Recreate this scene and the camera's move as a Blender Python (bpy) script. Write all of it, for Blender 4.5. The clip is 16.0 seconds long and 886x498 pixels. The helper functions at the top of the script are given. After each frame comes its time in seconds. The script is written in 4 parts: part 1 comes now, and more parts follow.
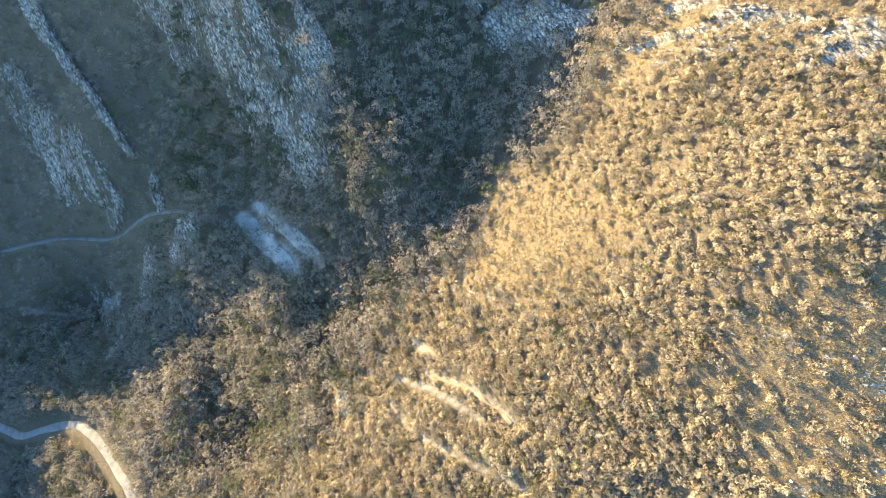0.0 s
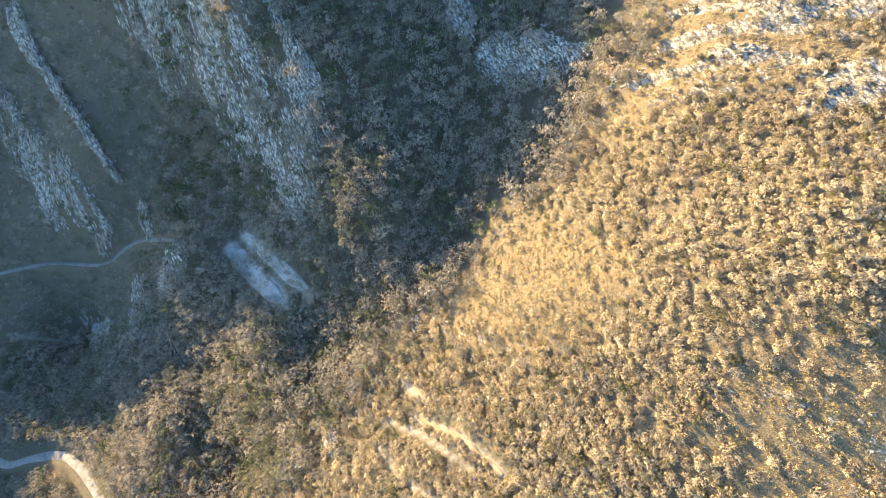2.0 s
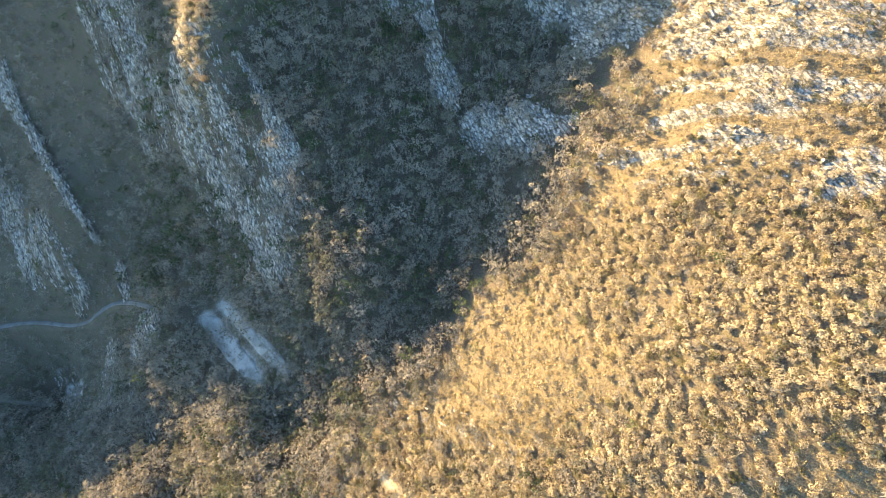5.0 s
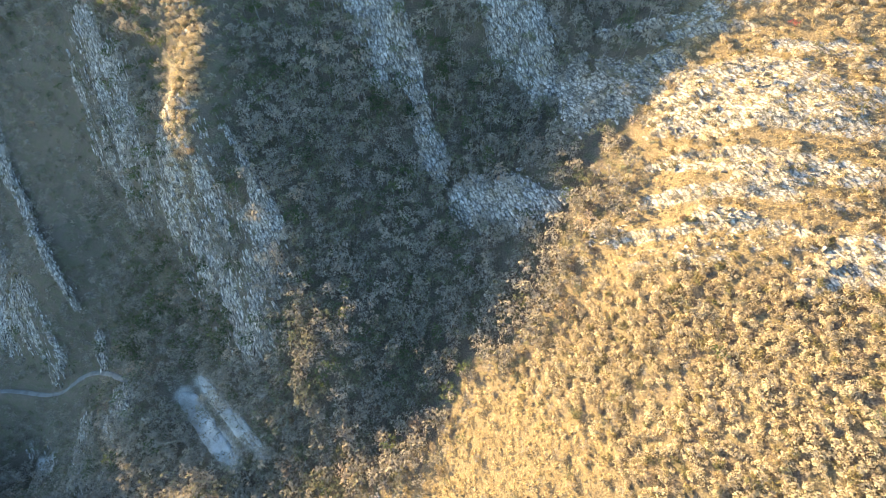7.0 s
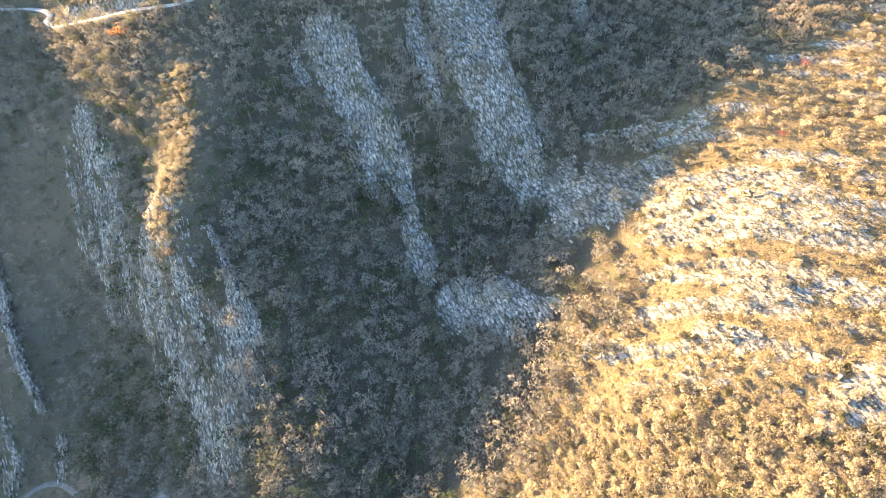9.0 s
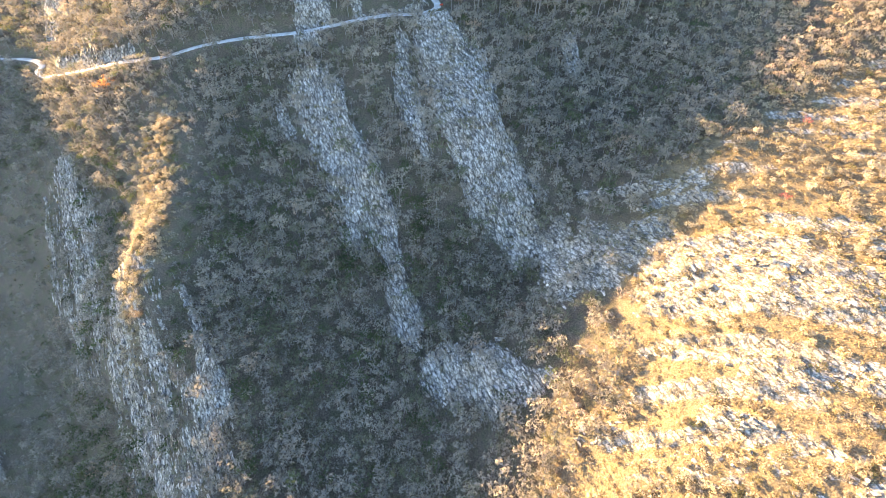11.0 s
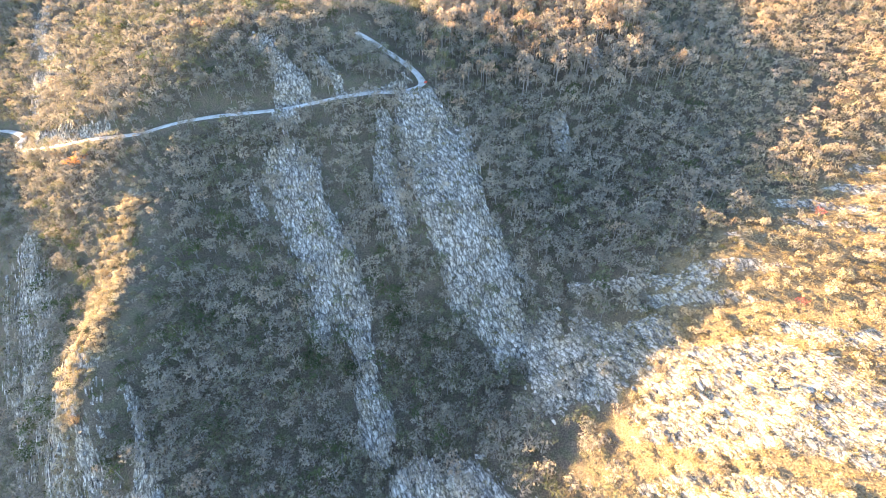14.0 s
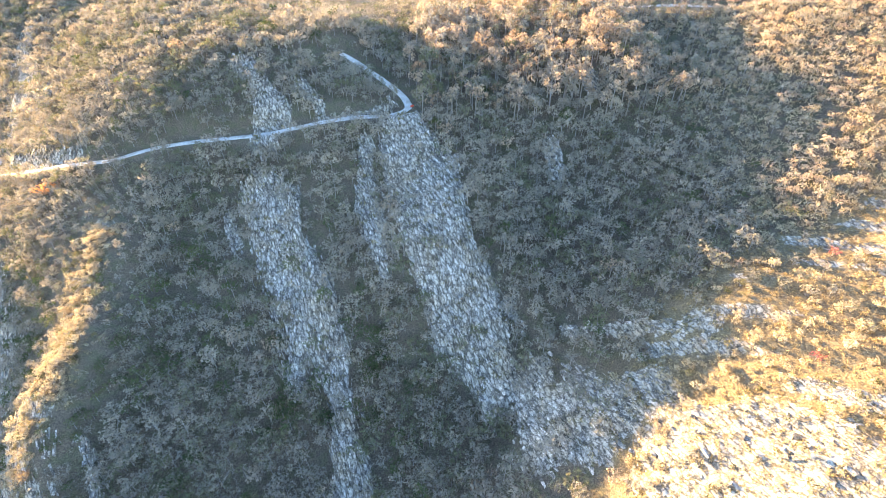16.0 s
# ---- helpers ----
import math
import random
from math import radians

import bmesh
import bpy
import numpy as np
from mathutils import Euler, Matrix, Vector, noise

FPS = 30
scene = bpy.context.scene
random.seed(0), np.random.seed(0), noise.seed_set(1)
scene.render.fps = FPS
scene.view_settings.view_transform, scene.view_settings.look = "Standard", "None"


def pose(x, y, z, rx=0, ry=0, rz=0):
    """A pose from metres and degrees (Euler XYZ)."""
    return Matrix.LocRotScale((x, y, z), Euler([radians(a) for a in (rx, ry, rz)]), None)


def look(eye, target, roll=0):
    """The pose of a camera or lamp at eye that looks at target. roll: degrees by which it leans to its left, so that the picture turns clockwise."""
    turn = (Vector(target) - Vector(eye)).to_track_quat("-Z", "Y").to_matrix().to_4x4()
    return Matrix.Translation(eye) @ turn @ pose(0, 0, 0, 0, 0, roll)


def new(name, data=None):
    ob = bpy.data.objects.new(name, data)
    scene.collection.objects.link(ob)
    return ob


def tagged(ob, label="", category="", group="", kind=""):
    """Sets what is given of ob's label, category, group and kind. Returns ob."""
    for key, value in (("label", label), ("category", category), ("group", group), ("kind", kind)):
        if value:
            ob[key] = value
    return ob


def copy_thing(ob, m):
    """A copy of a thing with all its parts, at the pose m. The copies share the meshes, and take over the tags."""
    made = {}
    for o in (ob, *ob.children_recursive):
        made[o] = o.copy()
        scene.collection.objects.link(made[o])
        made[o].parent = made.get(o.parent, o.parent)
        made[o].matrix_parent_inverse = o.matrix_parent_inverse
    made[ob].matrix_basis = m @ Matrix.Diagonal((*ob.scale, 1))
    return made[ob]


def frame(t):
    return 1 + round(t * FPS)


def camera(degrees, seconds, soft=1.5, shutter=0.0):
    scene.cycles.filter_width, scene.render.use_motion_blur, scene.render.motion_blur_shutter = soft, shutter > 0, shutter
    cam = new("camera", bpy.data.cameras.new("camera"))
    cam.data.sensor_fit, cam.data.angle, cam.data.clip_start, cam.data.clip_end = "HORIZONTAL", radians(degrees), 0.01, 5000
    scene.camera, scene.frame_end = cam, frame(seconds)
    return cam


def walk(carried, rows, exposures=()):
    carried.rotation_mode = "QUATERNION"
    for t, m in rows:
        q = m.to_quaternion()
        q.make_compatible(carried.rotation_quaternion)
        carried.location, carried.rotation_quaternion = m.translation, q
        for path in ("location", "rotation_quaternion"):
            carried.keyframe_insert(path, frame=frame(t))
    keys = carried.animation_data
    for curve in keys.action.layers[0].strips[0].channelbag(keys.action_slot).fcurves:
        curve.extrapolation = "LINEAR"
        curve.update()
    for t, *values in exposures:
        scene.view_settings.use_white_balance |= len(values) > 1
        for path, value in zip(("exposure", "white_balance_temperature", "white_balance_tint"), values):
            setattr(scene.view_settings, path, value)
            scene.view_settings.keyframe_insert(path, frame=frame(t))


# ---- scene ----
cam = camera(85.35, 16.0, soft=0.6)
# seconds, place in metres, turn about x, y and z in degrees
ROWS = [
    (0.0, -0.00, 0.00, 119.17, 24.07, -0.57, 0.92),
    (0.5, 0.82, 3.21, 119.31, 24.08, -0.58, 1.00),
    (1.0, 1.67, 6.42, 119.45, 24.07, -0.54, 1.08),
    (1.5, 2.56, 9.62, 119.59, 24.20, -0.50, 1.15),
    (2.0, 3.54, 12.83, 119.70, 24.56, -0.46, 1.16),
    (2.5, 4.60, 16.05, 119.78, 24.90, -0.42, 1.15),
    (3.0, 5.71, 19.25, 119.85, 25.13, -0.41, 1.18),
    (5.5, 11.43, 34.25, 119.24, 29.53, -0.23, 1.65),
    (6.0, 12.57, 37.48, 119.23, 31.18, -0.19, 1.73),
    (6.5, 13.73, 40.74, 119.24, 32.26, -0.11, 1.79),
    (7.0, 14.89, 44.00, 119.29, 33.21, -0.08, 1.79),
    (7.5, 16.06, 47.20, 119.38, 34.78, -0.05, 1.86),
    (8.0, 17.24, 50.39, 119.45, 37.21, -0.10, 1.95),
    (8.5, 18.43, 53.63, 119.47, 39.97, -0.06, 2.01),
    (9.0, 19.63, 56.90, 119.46, 41.93, -0.04, 2.22),
    (11.5, 26.24, 73.19, 118.90, 47.30, 0.16, 2.85),
    (12.0, 27.64, 76.52, 118.90, 48.93, 0.20, 3.01),
    (12.5, 29.03, 79.88, 118.91, 50.22, 0.27, 3.17),
    (13.0, 30.38, 83.23, 118.96, 51.04, 0.31, 3.35),
    (13.5, 31.70, 86.54, 119.05, 51.61, 0.38, 3.49),
    (14.0, 32.97, 89.86, 119.12, 52.06, 0.45, 3.61),
    (14.5, 34.22, 93.18, 119.17, 52.46, 0.52, 3.68),
    (15.0, 35.45, 96.51, 119.18, 52.81, 0.57, 3.76),
    (15.5, 36.68, 99.81, 119.17, 53.16, 0.62, 3.83),
    (16.0, 37.92, 103.09, 119.17, 53.30, 0.67, 3.92),
]
# the clip's camera brightens a little as it tilts up
EXPOSURES = [(0.0, 2.95, 5680, 5), (3.0, 2.96, 6080, 8), (6.0, 3.0, 6300, 6), (9.0, 3.33, 6650, 14), (12.0, 3.6, 6930, 19), (16.0, 3.74, 6760, 16)]
walk(cam, [(t, pose(x, y, z, rx, ry, rz)) for t, x, y, z, rx, ry, rz in ROWS], exposures=EXPOSURES)

# ---- sky, sun and exposure ----
SUN_LEFT, SUN_HIGH = 58.8, 10.2  # degrees to the left of north, and above the horizon
to_sun = Vector((-math.sin(radians(SUN_LEFT)) * math.cos(radians(SUN_HIGH)), math.cos(radians(SUN_LEFT)) * math.cos(radians(SUN_HIGH)), math.sin(radians(SUN_HIGH))))
world = bpy.data.worlds.new("winter_sky")
scene.world = world
world.use_nodes = True
sky = world.node_tree.nodes.new("ShaderNodeTexSky")
sky.sky_type, sky.sun_disc = "NISHITA", False
sky.sun_elevation, sky.sun_rotation = radians(SUN_HIGH), radians(-SUN_LEFT)
sky.air_density, sky.dust_density, sky.ozone_density = 1.0, 0.4, 3.0
background = world.node_tree.nodes["Background"]
background.inputs["Strength"].default_value = 0.128
world.node_tree.links.new(sky.outputs["Color"], background.inputs["Color"])
lamp = bpy.data.lights.new("sun", "SUN")
lamp.energy, lamp.angle, lamp.color = 5.0, radians(0.5), (1.0, 0.71, 0.335)
new("sun", lamp).matrix_world = look(to_sun * 900, (0, 0, 0))


# ---- materials ----
def material(name):
    m = bpy.data.materials.new(name)
    m.use_nodes = True
    return m, m.node_tree.nodes, m.node_tree.links, m.node_tree.nodes["Principled BSDF"]


def ramp(nodes, stops):
    r = nodes.new("ShaderNodeValToRGB")
    while len(r.color_ramp.elements) < len(stops):
        r.color_ramp.elements.new(0.5)
    for e, (at, colour) in zip(r.color_ramp.elements, stops):
        e.position, e.color = at, (*colour, 1)
    return r


def noise_node(nodes, links, scale, detail=5.0, vector=None):
    n = nodes.new("ShaderNodeTexNoise")
    n.inputs["Scale"].default_value, n.inputs["Detail"].default_value = scale, detail
    if vector:
        links.new(vector, n.inputs["Vector"])
    return n


def mixed(nodes, links, factor, a, b, kind="MIX"):
    n = nodes.new("ShaderNodeMix")
    n.data_type, n.blend_type = "RGBA", kind
    for socket, value in ((n.inputs[0], factor), (n.inputs[6], a), (n.inputs[7], b)):
        if isinstance(value, (int, float)):
            socket.default_value = value
        elif isinstance(value, tuple):
            socket.default_value = (*value, 1)
        else:
            links.new(value, socket)
    return n.outputs[2]


def maths(nodes, links, kind, a, b=0.0):
    n = nodes.new("ShaderNodeMath")
    n.operation = kind
    for socket, value in zip(n.inputs, (a, b)):
        if isinstance(value, (int, float)):
            socket.default_value = value
        else:
            links.new(value, socket)
    return n.outputs[0]


def attribute(nodes, name):
    n = nodes.new("ShaderNodeAttribute")
    n.attribute_name = name
    return n.outputs["Fac"]


def bump(nodes, links, shader, height, strength, distance):
    b = nodes.new("ShaderNodeBump")
    b.inputs["Strength"].default_value, b.inputs["Distance"].default_value = strength, distance
    links.new(height, b.inputs["Height"])
    links.new(b.outputs["Normal"], shader.inputs["Normal"])


def strata(nodes, links, place):
    """Places turned and squeezed so that patterns run down the slope along the tilted beds."""
    turn, squeeze = nodes.new("ShaderNodeMapping"), nodes.new("ShaderNodeMapping")
    turn.inputs["Rotation"].default_value = (0, 0, -0.48)
    squeeze.inputs["Scale"].default_value = (1.0, 0.34, 0.5)
    links.new(place, turn.inputs["Vector"])
    links.new(turn.outputs["Vector"], squeeze.inputs["Vector"])
    return squeeze.outputs["Vector"]


def rock_colour(nodes, links, place):
    """Pale grey limestone with dark fissures along its beds, lichen and rusty streaks."""
    beds = strata(nodes, links, place)
    large, fine, streak = noise_node(nodes, links, 0.12, 4, place), noise_node(nodes, links, 1.9, 7, place), noise_node(nodes, links, 1.3, 8, beds)
    streak.inputs["Roughness"].default_value = 0.68
    tone = ramp(nodes, [(0.32, (0.11, 0.108, 0.102)), (0.44, (0.27, 0.262, 0.248)), (0.55, (0.42, 0.405, 0.38)), (0.70, (0.55, 0.53, 0.495))])
    links.new(streak.outputs["Fac"], tone.inputs["Fac"])
    grit = ramp(nodes, [(0.3, (0.45, 0.45, 0.45)), (0.65, (1, 1, 1))])
    links.new(fine.outputs["Fac"], grit.inputs["Fac"])
    rust = ramp(nodes, [(0.5, (1, 1, 1)), (0.72, (0.86, 0.74, 0.58))])
    links.new(large.outputs["Fac"], rust.inputs["Fac"])
    colour = mixed(nodes, links, 0.7, tone.outputs["Color"], grit.outputs["Color"], "MULTIPLY")
    colour = mixed(nodes, links, 0.8, colour, rust.outputs["Color"], "MULTIPLY")
    cells = nodes.new("ShaderNodeTexVoronoi")
    cells.feature = "DISTANCE_TO_EDGE"
    cells.inputs["Scale"].default_value = 0.95
    links.new(mixed(nodes, links, 0.55, beds, fine.outputs["Color"], "LINEAR_LIGHT"), cells.inputs["Vector"])
    crack = ramp(nodes, [(0.0, (0.07, 0.066, 0.062)), (0.055, (0.2, 0.19, 0.18)), (0.15, (1, 1, 1))])
    links.new(cells.outputs["Distance"], crack.inputs["Fac"])
    return mixed(nodes, links, 0.72, colour, crack.outputs["Color"], "MULTIPLY"), streak.outputs["Fac"]


def ground_material():
    m, nodes, links, shader = material("winter_hillside")
    place = nodes.new("ShaderNodeTexCoord").outputs["Object"]
    broad, mid, fine = noise_node(nodes, links, 0.035, 5, place), noise_node(nodes, links, 0.35, 6, place), noise_node(nodes, links, 2.6, 7, place)
    litter = ramp(nodes, [(0.3, (0.050, 0.039, 0.028)), (0.5, (0.095, 0.074, 0.053)), (0.7, (0.155, 0.122, 0.086))])
    grass = ramp(nodes, [(0.3, (0.075, 0.054, 0.03)), (0.48, (0.13, 0.096, 0.053)), (0.68, (0.215, 0.166, 0.097))])
    moss = ramp(nodes, [(0.3, (0.03, 0.038, 0.017)), (0.7, (0.08, 0.092, 0.042))])
    for r in (litter, grass, moss):
        links.new(fine.outputs["Fac"], r.inputs["Fac"])
    patch = ramp(nodes, [(0.45, (0, 0, 0)), (0.62, (1, 1, 1))])
    links.new(mid.outputs["Fac"], patch.inputs["Fac"])
    green = maths(nodes, links, "MULTIPLY", patch.outputs["Color"], 0.5)
    open_ground = maths(nodes, links, "MULTIPLY_ADD", mid.outputs["Fac"], 0.8)
    open_ground.node.inputs[2].default_value = -0.4
    dry = nodes.new("ShaderNodeMath")
    dry.operation, dry.use_clamp = "ADD", True
    links.new(open_ground, dry.inputs[0])
    links.new(attribute(nodes, "dry_grass"), dry.inputs[1])
    soil = mixed(nodes, links, green, litter.outputs["Color"], moss.outputs["Color"])
    soil = mixed(nodes, links, dry.outputs[0], soil, grass.outputs["Color"])
    rock, grain = rock_colour(nodes, links, place)
    patchy = noise_node(nodes, links, 0.45, 7, strata(nodes, links, place))
    patchy.inputs["Roughness"].default_value = 0.65
    level = nodes.new("ShaderNodeMapping")
    level.inputs["Rotation"].default_value = (0, 0, 0.33)
    level.inputs["Scale"].default_value = (0.32, 1.0, 1.2)
    links.new(place, level.inputs["Vector"])
    ledge = noise_node(nodes, links, 0.5, 8, level.outputs["Vector"])
    ledge.inputs["Roughness"].default_value = 0.68
    patch_here = mixed(nodes, links, attribute(nodes, "dry_grass"), patchy.outputs["Fac"], ledge.outputs["Fac"])
    edge = maths(nodes, links, "MULTIPLY_ADD", patch_here, 2.2)
    edge.node.inputs[2].default_value = -1.15
    bare = maths(nodes, links, "ADD", attribute(nodes, "rock"), edge)
    bare_ramp = ramp(nodes, [(0.47, (0, 0, 0)), (0.57, (1, 1, 1))])
    links.new(bare, bare_ramp.inputs["Fac"])
    colour = mixed(nodes, links, bare_ramp.outputs["Color"], soil, mixed(nodes, links, 1.0, rock, (1.0, 0.92, 0.80), "MULTIPLY"))
    gravel = ramp(nodes, [(0.3, (0.17, 0.15, 0.125)), (0.7, (0.40, 0.37, 0.32))])
    links.new(fine.outputs["Fac"], gravel.inputs["Fac"])
    colour = mixed(nodes, links, attribute(nodes, "gravel"), colour, gravel.outputs["Color"])
    links.new(colour, shader.inputs["Base Color"])
    shader.inputs["Roughness"].default_value = 0.95
    shader.inputs["Specular IOR Level"].default_value = 0.15
    bump(nodes, links, shader, fine.outputs["Fac"], 0.7, 0.35)
    return m


def stone_material():
    m, nodes, links, shader = material("pale_limestone")
    place = nodes.new("ShaderNodeTexCoord").outputs["Object"]
    geo = nodes.new("ShaderNodeNewGeometry").outputs["Position"]
    rock, grain = rock_colour(nodes, links, geo)
    info = nodes.new("ShaderNodeObjectInfo").outputs["Random"]
    island = nodes.new("ShaderNodeNewGeometry").outputs["Random Per Island"]
    light = ramp(nodes, [(0, (0.68, 0.63, 0.57)), (0.5, (1.05, 0.97, 0.88)), (1, (1.4, 1.3, 1.18))])
    links.new(maths(nodes, links, "FRACT", maths(nodes, links, "ADD", info, island)), light.inputs["Fac"])
    links.new(mixed(nodes, links, 1.0, rock, light.outputs["Color"], "MULTIPLY"), shader.inputs["Base Color"])
    shader.inputs["Roughness"].default_value = 0.9
    shader.inputs["Specular IOR Level"].default_value = 0.2
    bump(nodes, links, shader, grain, 0.6, 0.15)
    return m


def plant_material(name, stops, rough_value=0.9, thin=0.28, fineness=4.5):
    """Bark, twigs or dry leaves whose tone changes from plant to plant and from twig to twig."""
    m, nodes, links, shader = material(name)
    info = nodes.new("ShaderNodeObjectInfo").outputs["Random"]
    own = attribute(nodes, "tone")
    many = maths(nodes, links, "GREATER_THAN", own, 0.5)
    tone = maths(nodes, links, "ADD", maths(nodes, links, "MULTIPLY", many, maths(nodes, links, "SUBTRACT", own, 1.0)), maths(nodes, links, "MULTIPLY", info, maths(nodes, links, "SUBTRACT", 1.0, many)))
    island = nodes.new("ShaderNodeNewGeometry").outputs["Random Per Island"]
    tone = maths(nodes, links, "ADD", maths(nodes, links, "MULTIPLY", tone, 0.8), maths(nodes, links, "MULTIPLY", island, 0.2))
    r = ramp(nodes, stops)
    links.new(tone, r.inputs["Fac"])
    links.new(r.outputs["Color"], shader.inputs["Base Color"])
    shader.inputs["Roughness"].default_value = rough_value
    shader.inputs["Specular IOR Level"].default_value = 0.1
    if thin:
        through_light, blend = nodes.new("ShaderNodeBsdfTranslucent"), nodes.new("ShaderNodeMixShader")
        blend.inputs["Fac"].default_value = thin
        links.new(r.outputs["Color"], through_light.inputs["Color"])
        links.new(shader.outputs["BSDF"], blend.inputs[1])
        links.new(through_light.outputs["BSDF"], blend.inputs[2])
        # sprays of fine twigs are open between the twigs
        gaps = noise_node(nodes, links, fineness, 1.0, nodes.new("ShaderNodeNewGeometry").outputs["Position"])
        clear, open_spray = nodes.new("ShaderNodeBsdfTransparent"), nodes.new("ShaderNodeMixShader")
        links.new(maths(nodes, links, "GREATER_THAN", gaps.outputs["Fac"], 0.47), open_spray.inputs["Fac"])
        links.new(clear.outputs["BSDF"], open_spray.inputs[1])
        links.new(blend.outputs["Shader"], open_spray.inputs[2])
        links.new(open_spray.outputs["Shader"], nodes["Material Output"].inputs["Surface"])
    return m


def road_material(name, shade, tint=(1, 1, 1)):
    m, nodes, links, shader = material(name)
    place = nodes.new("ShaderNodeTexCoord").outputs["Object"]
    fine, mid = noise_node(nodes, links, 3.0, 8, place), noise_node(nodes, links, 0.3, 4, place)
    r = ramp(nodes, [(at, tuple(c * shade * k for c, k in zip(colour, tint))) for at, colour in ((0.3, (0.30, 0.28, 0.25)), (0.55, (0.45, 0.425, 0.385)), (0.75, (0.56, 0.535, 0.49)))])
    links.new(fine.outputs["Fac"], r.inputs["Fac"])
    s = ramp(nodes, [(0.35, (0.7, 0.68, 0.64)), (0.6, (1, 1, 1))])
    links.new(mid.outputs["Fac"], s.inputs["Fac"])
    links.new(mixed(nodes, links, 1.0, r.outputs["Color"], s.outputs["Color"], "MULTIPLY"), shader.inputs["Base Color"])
    shader.inputs["Roughness"].default_value = 0.95
    bump(nodes, links, shader, fine.outputs["Fac"], 0.5, 0.08)
    return m


GROUND, STONE = ground_material(), stone_material()
SAND, BANK = road_material("pale_sandy_earth", 0.52, (1, 0.83, 0.6)), road_material("grey_bank_gravel", 0.68)
# valley road: gravel colour darkened to stand in for tree shade on it
ROAD, SHADED_ROAD, EARTH = road_material("white_gravel_road", 1.0), road_material("shaded_gravel_road", 0.45), road_material("brown_earth_track", 0.3)
BARK = plant_material("grey_bark", [(0, (0.13, 0.11, 0.095)), (1, (0.30, 0.27, 0.24))], thin=0)
TWIG = plant_material("bare_twigs", [(0, (0.09, 0.10, 0.05)), (0.25, (0.155, 0.148, 0.088)), (0.45, (0.215, 0.185, 0.148)), (0.7, (0.265, 0.225, 0.172)), (1, (0.345, 0.295, 0.22))], thin=0.3, fineness=7.5)
RUSSET = plant_material("russet_dead_leaves", [(0, (0.21, 0.14, 0.09)), (0.5, (0.33, 0.24, 0.165)), (1, (0.45, 0.35, 0.25))], thin=0.38, fineness=5.5)
STRAW = plant_material("straw_coloured_scrub", [(0, (0.17, 0.122, 0.06)), (0.5, (0.28, 0.21, 0.108)), (1, (0.42, 0.335, 0.195))], thin=0.3, fineness=7.0)
GREEN = plant_material("dark_evergreen_leaves", [(0, (0.035, 0.05, 0.02)), (0.6, (0.07, 0.085, 0.035)), (1, (0.13, 0.14, 0.06))])
SHRUB = plant_material("grey_brown_shrubs", [(0, (0.16, 0.11, 0.085)), (0.14, (0.28, 0.222, 0.145)), (0.6, (0.385, 0.31, 0.2)), (1, (0.49, 0.41, 0.27))], thin=0.38, fineness=6.5)
OLIVE = plant_material("olive_scrub", [(0, (0.06, 0.062, 0.028)), (0.5, (0.13, 0.115, 0.055)), (1, (0.24, 0.19, 0.10))])
ORANGE = plant_material("orange_brown_leaves", [(0, (0.42, 0.16, 0.05)), (1, (0.58, 0.28, 0.11))])
CRIMSON = plant_material("dark_red_twigs", [(0, (0.20, 0.05, 0.05)), (1, (0.34, 0.11, 0.09))])
RED = plant_material("faded_red_paint", [(0, (0.55, 0.06, 0.04)), (1, (0.60, 0.08, 0.05))], 0.6, thin=0)

# ---- the land ----
STATIONS_WEST, SECTIONS_SOUTH, SPACING = -270, -50, 50
SECTION_BEHIND = [-208, -180, -153, -125, -95, -70, -53, -37, -20, -2, 15]
SECTION_0 = [-185, -161, -138, -120, -90, -59, -34, -15, -2, 12, 26]
SECTION_50 = [-161, -144, -128, -114, -88, -57, -18, 7, 14, 26, 37]
SECTION_100 = [-137, -125, -114, -94, -67, -46, -18, 15, 31, 40, 46]
SECTION_150 = [-114, -99, -87, -59, -22, -13, -14, 29, 50, 50, 53]
SECTION_200 = [-89, -67, -44, -7, 19, 11, 6, 27, 47, 52, 60]
SECTION_250 = [-59, -27, 9, 41, 46, 44, 46, 41, 59, 65, 67]
SECTION_300 = [-21, 9, 41, 67, 75, 75, 66, 72, 82, 76, 68]
SECTION_350 = [23, 44, 64, 77, 73, 68, 68, 77, 81, 74, 65]
SECTION_400 = [73, 80, 84, 78, 66, 61, 67, 74, 76, 71, 65]
SECTIONS = [SECTION_BEHIND, SECTION_0, SECTION_50, SECTION_100, SECTION_150, SECTION_200, SECTION_250, SECTION_300, SECTION_350, SECTION_400]
# knolls and hollows west of the gorge: place, spread, height
KNOLLS_WEST = [
    (-85, 215, 16.0, 3.0), (-95, 97, 12.0, 5.0), (-77, 198, 9.0, 4.0), (-67, 194, 8.0, 5.0),
    (-68, 177, 8.0, 4.0), (-75, 181, 9.0, 5.0), (-79, 166, 8.0, 3.0), (-191, 79, 18.0, -20.8),
    (-112, 91, 18.0, 19.3), (-83, 173, 18.0, 20.6), (-172, 150, 18.0, 19.1), (-123, 31, 18.0, 13.4),
    (-71, 66, 18.0, 13.4), (-72, 163, 8.0, 1.0), (-72, 182, 10.0, -2.5), (-72, 202, 8.0, -1.0),
    (-72, 217, 8.0, 3.0), (-97, 27, 8.0, -6.0), (-80, 12, 8.5, -9.0), (-76, 150, 8.0, 1.0),
    (-76, 163, 8.0, 4.0), (-76, 176, 8.0, -2.0), (-76, 215, 8.0, 1.0), (-76, 241, 8.0, 1.0),
]
